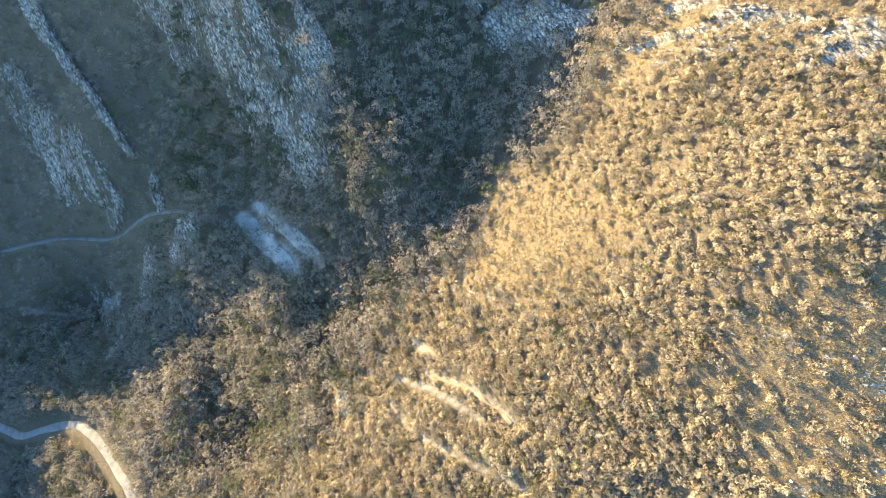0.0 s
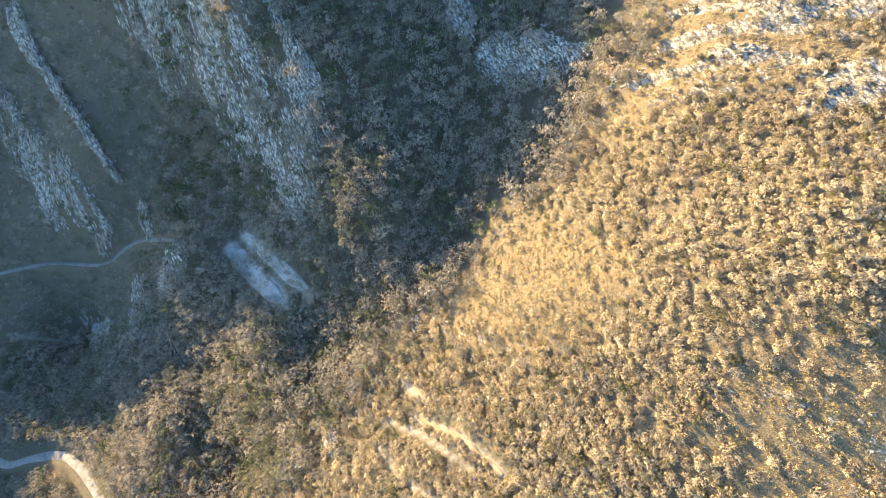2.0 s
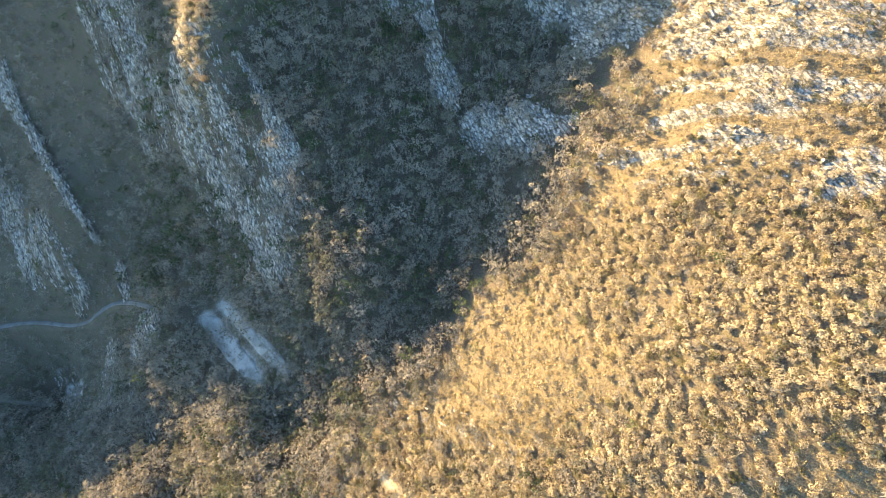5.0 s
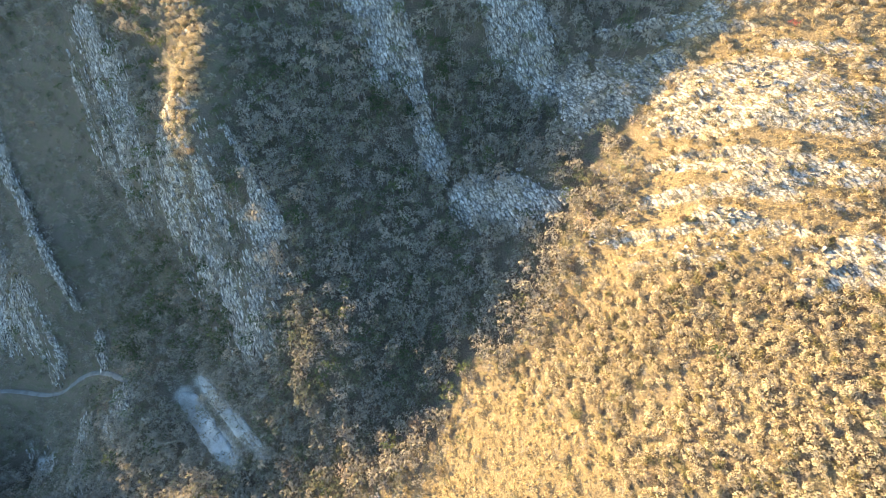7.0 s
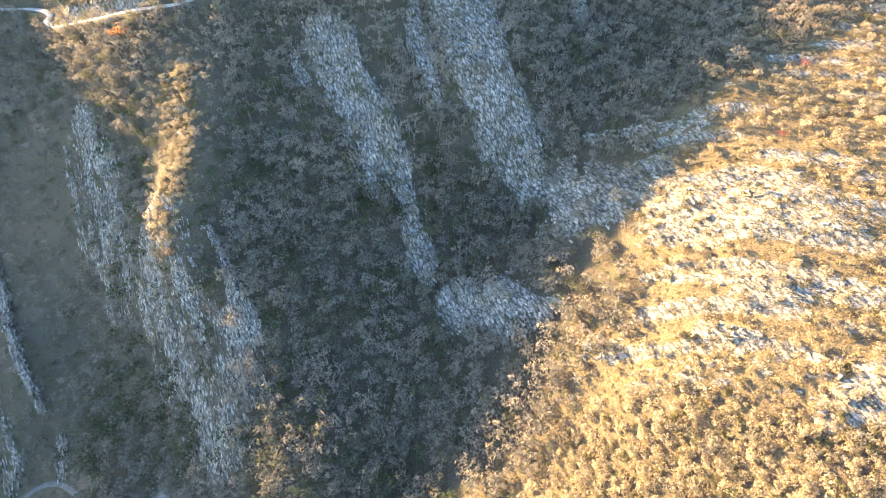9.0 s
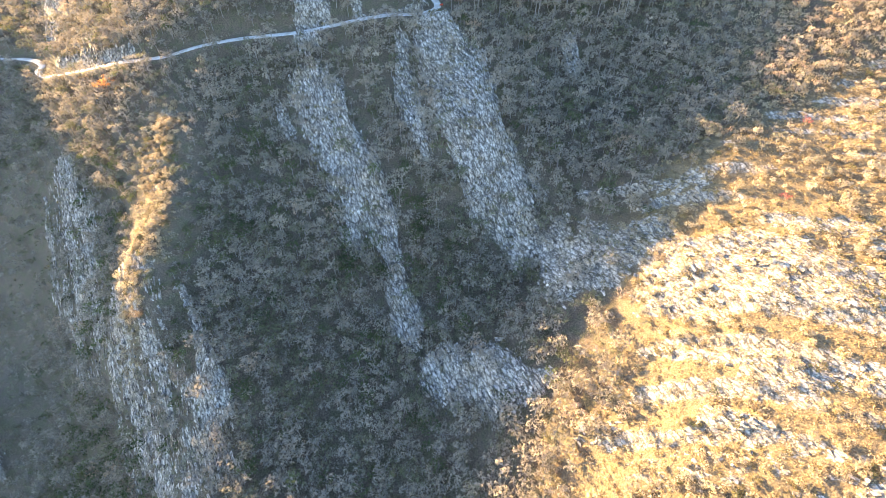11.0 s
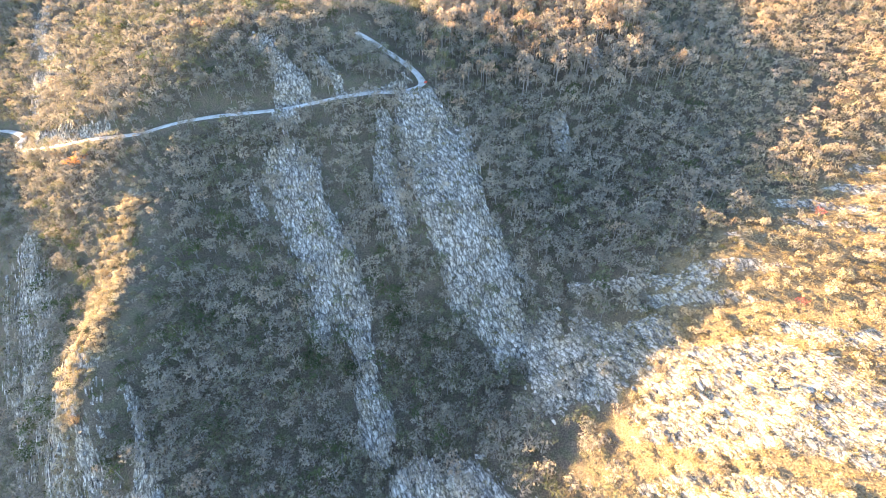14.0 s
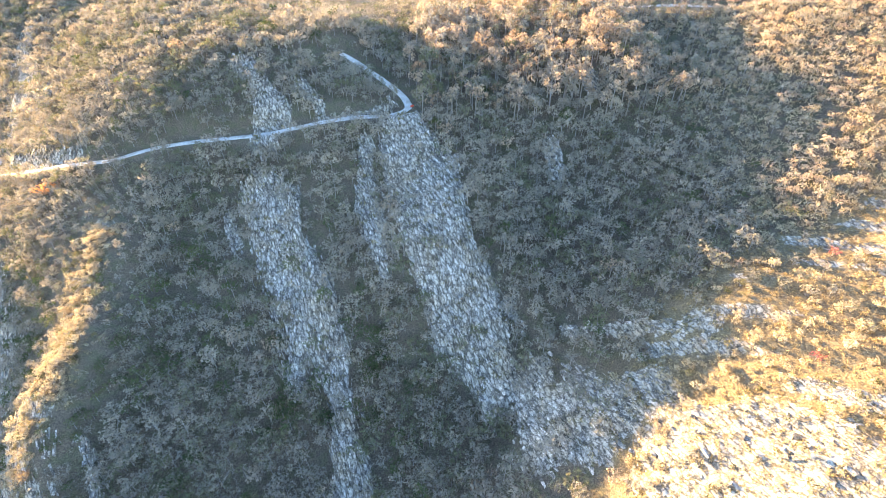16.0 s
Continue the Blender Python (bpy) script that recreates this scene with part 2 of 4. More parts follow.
# knolls and hollows east of it
KNOLLS_EAST = [
    (-25, 300, 25.0, 3.0), (-20, 259, 18.0, 5.3), (-51, 143, 18.0, 15.9), (-33, 104, 18.0, 14.5),
    (-14, 308, 11.0, 5.0), (8, 318, 13.0, 4.0), (-62, -2, 9.0, -8.0), (-62, 163, 8.0, -2.0),
    (-62, 176, 8.0, -4.0), (-62, 189, 8.0, -2.0), (-62, 202, 8.0, -2.0), (-62, 215, 8.0, -2.0),
    (-62, 228, 8.0, -1.0), (-30, 265, 11.0, -2.0), (-30, 283, 11.0, -1.0), (-30, 300, 11.0, -1.0),
]
# broader swells and dips west of the gorge
SWELLS_WEST = [
    (-85, 173, 30.0, -5.7), (-102, 60, 30.0, -5.8), (-44, 237, 20.0, -4.6), (-164, 272, 30.0, -4.1),
    (-5, 291, 13.0, -4.8), (-63, 104, 13.0, 4.3), (-18, 100, 13.0, 3.8), (-7, 211, 20.0, 2.8),
    (-147, 177, 30.0, -2.5), (-81, 249, 13.0, -3.2), (-92, 222, 13.0, 3.0), (-131, -2, 13.0, 3.4),
    (-183, 140, 13.0, -2.3), (-125, 30, 13.0, -2.6), (-45, 136, 13.0, -2.0), (-72, 280, 16.0, 2.6), (-26, 303, 14.0, 1.8),
    (-72, 165, 13.0, -2.5), (-48, 58, 10.0, -7.0),
]
# broader swells and dips east of it
SWELLS_EAST = [
    (84, 50, 26.0, 6.8), (44, 184, 13.0, -7.2), (22, 218, 13.0, 7.0), (85, 241, 20.0, -4.5),
    (101, 194, 13.0, 4.1), (16, 116, 30.0, -2.7), (154, 267, 30.0, -3.8), (34, 236, 13.0, 3.3),
    (5, 90, 13.0, -2.7), (10, 170, 13.0, -2.8), (95, 2, 26.0, 4.0), (112, 300, 11.0, -9.0),
    (90, 291, 9.0, 3.0), (66, 250, 13.0, -2.9), (2, 318, 15.0, -5.5),
]
# skyline of an unseen ridge added west of the gorge to shade the valley: y and height
SHADE_RIDGE_X = -450.0
SHADE_RIDGE_Y = [60, 180, 190, 203, 215, 230, 250, 266, 276, 291, 297, 304, 317, 333, 346, 370, 385, 400, 440, 520, 700]
SHADE_RIDGE_Z = [-104, -90, -76, -66, -49, -37, -28, -20, -14, 2, 17, 25, 34, 47, 55, 68, 76, 79, 78, 71, 56]

# rock outcrops: height above the slope; line from top to foot with half widths
ROCKS_HILL = [
    ("slab", 2.5, [(12, 261, 9.2), (19, 243, 12.5), (25, 226, 13.9), (34, 211, 11.8), (40, 199, 12.5), (44, 191, 9.4), (44, 182, 3.4)]),
    ("rib", 0.8, [(0, 256, 3.0), (2, 237, 3.7), (9, 221, 3.3), (12, 213, 2.7)]),
    ("slab", 2.0, [(-32, 240, 9.5), (-24, 224, 9.0), (-17, 214, 9.4), (-10, 203, 9.1), (-3, 195, 6.3), (0, 187, 3.6), (2, 184, 3.9), (5, 176, 3.9), (8, 169, 3.9), (10, 164, 4.6)]),
]
ROCKS_ROAD = [
    ("rib", 1.0, [(-13, 190, 3.3), (-10, 185, 2.4)]),
    ("slab", 2.0, [(-53, 287, 4.6), (-41, 274, 4.3), (-37, 267, 7.0), (-36, 260, 7.9)]),
    ("rib", 1.5, [(-27, 277, 2.9), (-19, 268, 3.0), (-16, 263, 2.9)]),
    ("ledge", 1.5, [(-10, 265, 0.9), (-1, 269, 1.6), (8, 273, 1.2)]),
    ("ledge", 1.5, [(55, 185, 8.7), (61, 176, 12.7), (69, 173, 12.1), (77, 176, 6.5)]),
    ("cliff", 1.5, [(-206, 365, 5.3), (-193, 337, 10.6), (-166, 304, 14.0)]),
    ("rib", 1.0, [(-45, 234, 1.7), (-39, 225, 2.2)]),
]
ROCKS_CLIFF = [
    ("slab", 2.0, [(3, 178, 3.8), (6, 172, 5.0), (9, 164, 5.5), (11, 158, 2.4)]),
    ("slab", 1.8, [(18, 151, 6.8), (28, 148, 9.8), (39, 143, 10.0), (46, 141, 5.0)]),
    ("cliff", 1.4, [(-87, 165, 16.0), (-83, 155, 16.0), (-73, 141, 16.0), (-56, 126, 16.0), (-57, 115, 16.0)]),
    ("slab", 1.6, [(-77, 141, 3.2), (-75, 137, 4.0), (-73, 133, 3.0)]),
    ("rib", 1.2, [(-91, 158, 2.2), (-84, 148, 3.0), (-78, 139, 3.4)]),
    ("rib", 1.0, [(-74, 158, 1.6), (-68, 146, 2.0), (-62, 135, 1.6)]),
    ("rib", 1.8, [(-65, 169, 1.3), (-59, 161, 1.9), (-53, 150, 3.2), (-48, 143, 3.8), (-43, 137, 2.0)]),
]
ROCKS_WEST = [
    ("cliff", 1.2, [(-143, 224, 9.8), (-130, 202, 13.2), (-118, 181, 15.2), (-110, 165, 11.6)]),
    ("rib", 2.5, [(-213, 211, 6.8), (-199, 192, 3.4), (-187, 177, 3.0), (-167, 157, 2.3), (-157, 143, 1.9), (-152, 135, 2.2)]),
    ("cliff", 2.0, [(-234, 183, 8.1), (-206, 151, 14.0), (-191, 136, 14.1), (-175, 127, 8.3), (-168, 120, 6.4), (-169, 114, 5.6)]),
    ("rib", 1.5, [(-142, 124, 2.9), (-139, 113, 2.9)]),
    ("rib", 2.5, [(-113, 94, 8.2), (-122, 87, 7.3)]),
    ("cliff", 2.0, [(-143, 88, 8.9), (-147, 75, 10.4), (-142, 65, 5.3)]),
    ("cliff", 2.0, [(-131, 72, 5.0), (-118, 58, 4.4), (-110, 49, 2.9)]),
    ("scree", 1.0, [(-192, 85, 6.2), (-182, 75, 14.5)]),
    ("ledge", 1.0, [(-164, 279, 4.3), (-130, 263, 4.0), (-109, 259, 1.4)]),
]
ROCKS_LEDGES = [
    ("ledge", 1.5, [(64, 197, 1.5), (79, 192, 2.6), (94, 187, 3.0)]),
    ("slab", 1.0, [(77, 174, 4.8), (83, 159, 10.8), (96, 158, 11.6), (105, 150, 8.5), (114, 145, 5.8)]),
    ("ledge", 1.0, [(105, 170, 2.4), (113, 165, 2.4), (122, 161, 3.5)]),
    ("ledge", 1.2, [(74, 152, 1.9), (89, 144, 1.6)]),
    ("ledge", 1.2, [(77, 139, 1.5), (93, 132, 2.0), (107, 128, 1.8)]),
    ("ledge", 1.2, [(90, 131, 2.0), (103, 127, 2.8), (114, 122, 2.1)]),
    ("rib", 1.0, [(64, 261, 2.9), (66, 252, 2.7)]),
    ("rib", 1.0, [(79, 285, 3.0), (80, 279, 2.5)]),
]
ROCKS_GRASS = [
    ("rib", 2.5, [(-37, 25, 2.0), (-34, 19, 3.7)]),
    ("scree", 1.0, [(59, 125, 5.1), (74, 116, 5.6), (88, 113, 6.7), (100, 103, 7.2), (107, 102, 7.0)]),
    ("slab", 1.2, [(98, 101, 4.4), (107, 103, 7.1)]),
    ("rib", 2.0, [(81, 123, 2.6), (89, 119, 2.0)]),
    ("scree", 0.5, [(74, 38, 3.1), (84, 29, 5.0), (99, 23, 5.6), (105, 19, 4.9)]),
    ("scree", 0.5, [(85, -4, 2.6), (96, 0, 4.4), (105, 1, 4.3)]),
    ("scree", 0.4, [(-5, 58, 2.9), (13, 53, 4.6), (26, 46, 3.4)]),
]
OUTCROPS = ROCKS_HILL + ROCKS_ROAD + ROCKS_CLIFF + ROCKS_WEST + ROCKS_LEDGES + ROCKS_GRASS
# bare gravel: half width and line
GRAVEL = [
    (3.8, [(-86, 94), (-73, 83), (-61, 73)]),
    (2.4, [(-80, 100), (-65, 87), (-54, 78), (-49, 74)]),
    (3.5, [(-190, 80), (-178, 79)]),
    (1.2, [(-6, 29), (10, 22), (22, 12)]),
    (1.3, [(-9, 40), (-2, 34)]),
    (1.0, [(-16, 28), (-3, 23), (13, 13)]),
    (0.7, [(-17, 19), (-11, 11), (4, 3), (26, -7)]),
    (0.9, [(-232, 74), (-212, 73), (-201, 73)]),
    (1.8, [(-164, 60), (-171, 49)]),
    (0.9, [(-150, 24), (-139, 9), (-128, -4)]),
]
# banks of the old terraces: line and half of the drop
BANKS = [([(-17, 20), (-11, 12), (4, 4), (26, -6)], 0.9), ([(-15, 27), (-2, 22), (14, 12)], 0.7), ([(-9, 35), (5, 27), (24, 14)], 0.7)]
# roads: name, half width, line
ROADS = [
    ("road_upper", 1.3, [(-245, 323), (-218, 309), (-199, 300), (-184, 292), (-179, 288), (-176, 281), (-151, 269.5), (-128, 259.5), (-99, 253.6), (-82, 256.6), (-62, 258), (-45, 259), (-28, 260), (-13, 262.2), (-1, 266), (8.8, 268), (12.9, 271.8), (11.4, 277.5), (6.8, 283.4), (2, 287.6), (-4, 291.8), (-16, 297)]),
    ("road_lower", 1.7, [(-290, 28), (-240, 14), (-223, 10), (-206, 13), (-185, 15), (-173, 11), (-161, 3), (-149, -7), (-139, -16), (-120, -45)]),
    ("road_track", 0.9, [(-245, 104), (-224, 107), (-202, 109), (-174, 106), (-160, 108), (-153, 111), (-137, 110), (-113, 101)]),
    ("road_far", 1.6, [(-60, 452), (-15, 435), (14, 420), (45, 380), (74, 354), (100, 342), (123, 338), (180, 330), (260, 335)]),
]


def lattice(ix, iy, seed):
    """A random number from 0 to 1 for each whole-numbered place."""
    n = (ix.astype(np.int64) * 374761393 + iy.astype(np.int64) * 668265263 + seed * 974711) & 0xFFFFFFFF
    n = ((n ^ (n >> 13)) * 1274126177) & 0xFFFFFFFF
    return ((n ^ (n >> 16)) & 0xFFFF) / 65535.0


def rough(x, y, size, seed=0):
    """Smooth noise from -1 to 1 with lumps of that size."""
    u, v = x / size, y / size
    iu, iv = np.floor(u), np.floor(v)
    fu, fv = u - iu, v - iv
    fu, fv = fu * fu * (3 - 2 * fu), fv * fv * (3 - 2 * fv)
    a, b = lattice(iu, iv, seed), lattice(iu + 1, iv, seed)
    c, d = lattice(iu, iv + 1, seed), lattice(iu + 1, iv + 1, seed)
    return 2 * ((a * (1 - fu) + b * fu) * (1 - fv) + (c * (1 - fu) + d * fu) * fv) - 1


def fractal(x, y, size, seed=0, octaves=4):
    total, weight = 0.0, 1.0
    for k in range(octaves):
        total = total + weight * rough(x + 17.3 * k, y - 9.1 * k, size / 2 ** k, seed + k)
        weight *= 0.5
    return total / 1.9


def loft_weights(q, count):
    i = np.clip(np.floor(q).astype(int), 0, count - 2)
    u = np.clip(q - i, 0, 1)
    ws = ((1 - u) ** 3 / 6, (3 * u ** 3 - 6 * u ** 2 + 4) / 6, (-3 * u ** 3 + 3 * u ** 2 + 3 * u + 1) / 6, u ** 3 / 6)
    return [np.clip(i - 1 + k, 0, count - 1) for k in range(4)], ws


def landform(x, y):
    """The broad shape of the land: a loft through the cross sections, with knolls and hollows on it."""
    table = np.array(SECTIONS, float)
    xs, wx = loft_weights((x - STATIONS_WEST) / SPACING, table.shape[1])
    ys, wy = loft_weights((y - SECTIONS_SOUTH) / SPACING, table.shape[0])
    z = 0.0
    for j in range(4):
        for i in range(4):
            z = z + wy[j] * wx[i] * table[ys[j], xs[i]]
    for cx, cy, spread, high in KNOLLS_WEST + KNOLLS_EAST + SWELLS_WEST + SWELLS_EAST:
        z = z + high * np.exp(-((x - cx) ** 2 + (y - cy) ** 2) / (2 * spread ** 2))
    return z


def along(x, y, line):
    """The distance from a line of places, and how far along it (0 to 1) the nearest place lies."""
    best, share = np.full(np.shape(x), 1e9), np.zeros(np.shape(x))
    spans = [math.dist(a[:2], b[:2]) for a, b in zip(line, line[1:])]
    run, total = 0.0, sum(spans)
    for a, b, span in zip(line, line[1:], spans):
        t = np.clip(((x - a[0]) * (b[0] - a[0]) + (y - a[1]) * (b[1] - a[1])) / span ** 2, 0, 1)
        d = np.hypot(x - a[0] - t * (b[0] - a[0]), y - a[1] - t * (b[1] - a[1]))
        nearer = d < best
        best = np.where(nearer, d, best)
        share = np.where(nearer, (run + t * span) / total, share)
        run += span
    return best, share


def smooth_line(line, step=2.0):
    """The line through those places, rounded and cut into short, even steps."""
    pts = [Vector((*p, 0)) for p in line]
    pts = [2 * pts[0] - pts[1]] + pts + [2 * pts[-1] - pts[-2]]
    out = []
    for a, b, c, d in zip(pts, pts[1:], pts[2:], pts[3:]):
        n = max(1, int((c - b).length / step))
        for k in range(n):
            t = k / n
            p = 0.5 * (2 * b + (c - a) * t + (2 * a - 5 * b + 4 * c - d) * t * t + (3 * b - a - 3 * c + d) * t ** 3)
            out.append((p.x, p.y))
    return out + [tuple(line[-1])]


def soft(low, high, x):
    t = np.clip((x - low) / (high - low), 0, 1)
    return t * t * (3 - 2 * t)


road_paths = []
for road_name, half, line in ROADS:
    fine_line = smooth_line(line)
    xs, ys = np.array(fine_line).T
    level = landform(xs, ys)
    kernel = np.ones(9) / 9
    level = np.convolve(np.pad(level, 4, mode="edge"), kernel, "valid")
    steps = np.concatenate([[0.0], np.cumsum(np.hypot(np.diff(xs), np.diff(ys)))])
    even = np.linspace(0, 1, 400)
    road_paths.append((road_name, half, smooth_line(line, 8.0), fine_line, level, np.interp(even, steps / steps[-1], level)))


def rock_mask(x, y):
    """How rocky the ground is, from 0 to 1, and how far the rock stands up."""
    mask, lift = np.zeros(np.shape(x)), np.zeros(np.shape(x))
    wave = fractal(0.93 * x + 0.37 * y, 0.4 * (-0.37 * x + 0.93 * y), 6.0, 40)
    for kind, high, line in OUTCROPS:
        near = (np.abs(x - line[0][0]) < 90) & (np.abs(y - line[0][1]) < 110)
        if not near.any():
            continue
        d, share = along(x[near], y[near], line)
        steps = np.cumsum([0.0] + [math.dist(a[:2], b[:2]) for a, b in zip(line, line[1:])])
        d = d / np.interp(share, steps / steps[-1], [p[2] for p in line])
        strength = {"scree": 0.42, "cliff": 0.55, "ledge": 0.85}.get(kind, 1.0)
        if kind == "cliff":
            # thin upright ribs with scrub between them
            strength = 0.38 + 0.5 * soft(-0.25, 0.35, rough(0.93 * x[near] + 0.37 * y[near], 0.16 * (-0.37 * x[near] + 0.93 * y[near]), 3.2, 41))
        mask[near] = np.maximum(mask[near], strength * (1 - soft(0.62, 1.3, d + 0.5 * wave[near])))
        lift[near] = np.maximum(lift[near], high * (1 - soft(0.55, 1.1, d + 0.3 * wave[near])))
    return mask, lift


def gravel_mask(x, y):
    mask = np.zeros(np.shape(x))
    wave = fractal(x, y, 5.0, 50)
    for half, line in GRAVEL:
        d, share = along(x, y, line)
        worn = 0.55 if line[0][0] > -30 or half < 1 else 1.0
        mask = np.maximum(mask, worn * (1 - soft(0.5 * half, 1.25 * half, d + wave * 0.7 * half)))
    return mask


CREST = [(-88, 224), (-83, 205), (-78, 182), (-83, 158)]


def open_slope(x, y):
    """1 on the dry, open slope east of the gorge, 0 in the woods."""
    border = np.interp(y, [-60, 20, 60, 100, 140, 180, 205, 225, 260, 300], [-60, -38, -2, 44, 66, 72, 108, 150, 230, 300])
    slope = soft(-10, 10, x - border + 8 * rough(x, y, 22, 60)) * (1 - soft(215, 255, y - 0.15 * x))
    d, share = along(x, y, CREST)
    return np.maximum(slope, 0.8 * (1 - soft(4, 9, d + 3 * rough(x, y, 8, 61))))


def tussock_field(x, y):
    """1 on the field of straw tussocks in the middle of the open slope."""
    return 1 - soft(0.75, 1.15, np.hypot((x - 22) / 31, (y - 66) / 25) + 0.3 * fractal(x, y, 16, 62))


def stony_field(x, y):
    """1 on the stony grassland low on the open slope."""
    return 1 - soft(0.7, 1.2, np.hypot((x - 96) / 30, (y - 20) / 31) + 0.3 * fractal(x, y, 14, 63))


def beds(x, y, z):
    """Where the slope shows its level rock beds, and how far up its bed (0 to 1) each place lies."""
    step = (y + 0.34 * x + 3.5 * rough(x, y, 30, 31)) / 9.5
    return open_slope(x, y) * soft(95, 125, y), step - np.floor(step)


def height(x, y):
    z = landform(x, y)
    z = z + 0.12 * np.clip(x - 80, 0, 60) * (1 - soft(90, 125, y))
    z = z + 0.22 * np.clip(x - 128, 0, 60) * soft(215, 255, y) * (1 - soft(330, 420, y))
    z = z + 2.2 * fractal(x, y, 34, 1) + 0.7 * fractal(x, y, 7, 5)
    far = soft(0, 900, np.maximum(np.maximum(-290 - x, x - 300), np.maximum(-80 - y, y - 450)))
    z = z + far * 60 * fractal(x, y, 700, 9, 5)
    # unseen west: land lowered to let the sun in, ridge added to shade
    z = z - 0.3 * np.clip(-300 - x, 0, 500)
    ridge = np.interp(y, SHADE_RIDGE_Y, SHADE_RIDGE_Z) + 1.5 * rough(x, y, 14, 33) - 0.9 * np.maximum(np.abs(x - SHADE_RIDGE_X) - 9, 0)
    z = np.where(x < -300, np.maximum(z, ridge), z)
    rock, lift = rock_mask(x, y)
    u, v = 0.93 * x + 0.37 * y, -0.37 * x + 0.93 * y
    furrow = 1 - np.abs(rough(u, v * 0.35, 2.6, 21)) - 0.5
    relief = 1 - 0.55 * open_slope(x, y)
    z = z + lift * relief + rock * relief * (0.8 * furrow + 0.5 * rough(x, y, 2.3, 23) + 1.2 * np.abs(rough(u, v * 0.4, 6.0, 25)))
    slope, part_way = beds(x, y, z)
    z = z + slope * 1.3 * (soft(0.3, 0.6, part_way) - part_way)
    for line, drop in BANKS:
        d, share = along(x, y, line)
        (ax, ay), (bx, by) = line[0], line[-1]
        side = ((bx - ax) * (y - ay) - (by - ay) * (x - ax)) / math.dist(line[0], line[-1])
        z = z + drop * np.tanh(side / 0.9) * (1 - soft(3, 9, d)) * soft(0, 0.1, share) * (1 - soft(0.9, 1, share))
    for road_name, half, line, fine_line, level, profile in road_paths:
        near = (x > min(p[0] for p in line) - 8) & (x < max(p[0] for p in line) + 8) & (y > min(p[1] for p in line) - 8) & (y < max(p[1] for p in line) + 8)
        if near.any():
            d, share = along(x[near], y[near], line)
            bed = np.interp(share, np.linspace(0, 1, len(profile)), profile) - 0.25
            z[near] = z[near] + (bed - z[near]) * (1 - soft(half + 1.2, half + 5.0, d))
    return z


def road_clear(x, y):
    """The distance from the nearest road's edge."""
    best = np.full(np.shape(x), 1e9)
    for road_name, half, line, fine_line, level, profile in road_paths:
        d, share = along(x, y, line)
        best = np.minimum(best, d - half)
    return best


def graded(low, high, step, reach, growth=1.16):
    inner = list(np.arange(low, high + step, step))
    out, s, p = [], step, inner[-1]
    while p < reach:
        s *= 1.16
        p += s
        out.append(p)
    left, s, p = [], step, inner[0]
    while p > -reach:
        s *= growth
        p -= s
        left.append(p)
    return np.array(left[::-1] + inner + out)


def mesh_from(name, verts, faces, materials, slots=None, tones=None, smooth=False):
    """A mesh out of arrays of corners and of triangles or quads."""
    me = bpy.data.meshes.new(name)
    verts, faces = np.asarray(verts, np.float32), np.asarray(faces, np.int32)
    sides = faces.shape[1]
    me.vertices.add(len(verts))
    me.vertices.foreach_set("co", verts.ravel())
    me.loops.add(faces.size)
    me.loops.foreach_set("vertex_index", faces.ravel())
    me.polygons.add(len(faces))
    me.polygons.foreach_set("loop_start", np.arange(0, faces.size, sides, dtype=np.int32))
    for m in materials:
        me.materials.append(m)
    if slots is not None:
        me.polygons.foreach_set("material_index", np.asarray(slots, np.int32))
    me.polygons.foreach_set("use_smooth", np.full(len(faces), smooth))
    if tones is not None:
        me.attributes.new("tone", "FLOAT", "POINT").data.foreach_set("value", np.asarray(tones, np.float32) + 1)
    me.update(calc_edges=True)
    return me


gx, gy = graded(-252, 272, 1.5, 3200, 1.05), graded(-32, 442, 1.5, 3200)
grid_x, grid_y = np.meshgrid(gx, gy)
flat_x, flat_y = grid_x.ravel(), grid_y.ravel()
flat_z = height(flat_x, flat_y)
index = np.arange(len(flat_x)).reshape(grid_x.shape)
quads = np.stack([index[:-1, :-1], index[:-1, 1:], index[1:, 1:], index[1:, :-1]], -1).reshape(-1, 4)
ground_mesh = mesh_from("ground", np.stack([flat_x, flat_y, flat_z], 1), quads, [GROUND], smooth=True)
rock_here, lift_here = rock_mask(flat_x, flat_y)
on_beds, part_way = beds(flat_x, flat_y, landform(flat_x, flat_y) + 2.2 * fractal(flat_x, flat_y, 34, 1))
ledges = on_beds * soft(0.1, 0.3, part_way) * (1 - soft(0.55, 0.75, part_way)) * soft(-0.3, 0.3, fractal(flat_x * 0.3, flat_y + 0.34 * flat_x, 12, 70)) * 0.95
grassy_here = np.maximum(np.maximum(tussock_field(flat_x, flat_y), stony_field(flat_x, flat_y)), soft(98, 118, flat_y) * soft(-40, -20, flat_x))
for key, values in (("rock", np.maximum(rock_here, ledges)), ("dry_grass", open_slope(flat_x, flat_y) * 0.85 * (0.4 + 0.6 * grassy_here) + 0.1 * soft(0, 1, fractal(flat_x, flat_y, 30, 71))), ("gravel", gravel_mask(flat_x, flat_y))):
    ground_mesh.attributes.new(key, "FLOAT", "POINT").data.foreach_set("value", values.astype(np.float32))
ground = tagged(new("ground", ground_mesh), "steep winter hillside of leaf litter, dry grass and limestone", "ground", kind="structure")


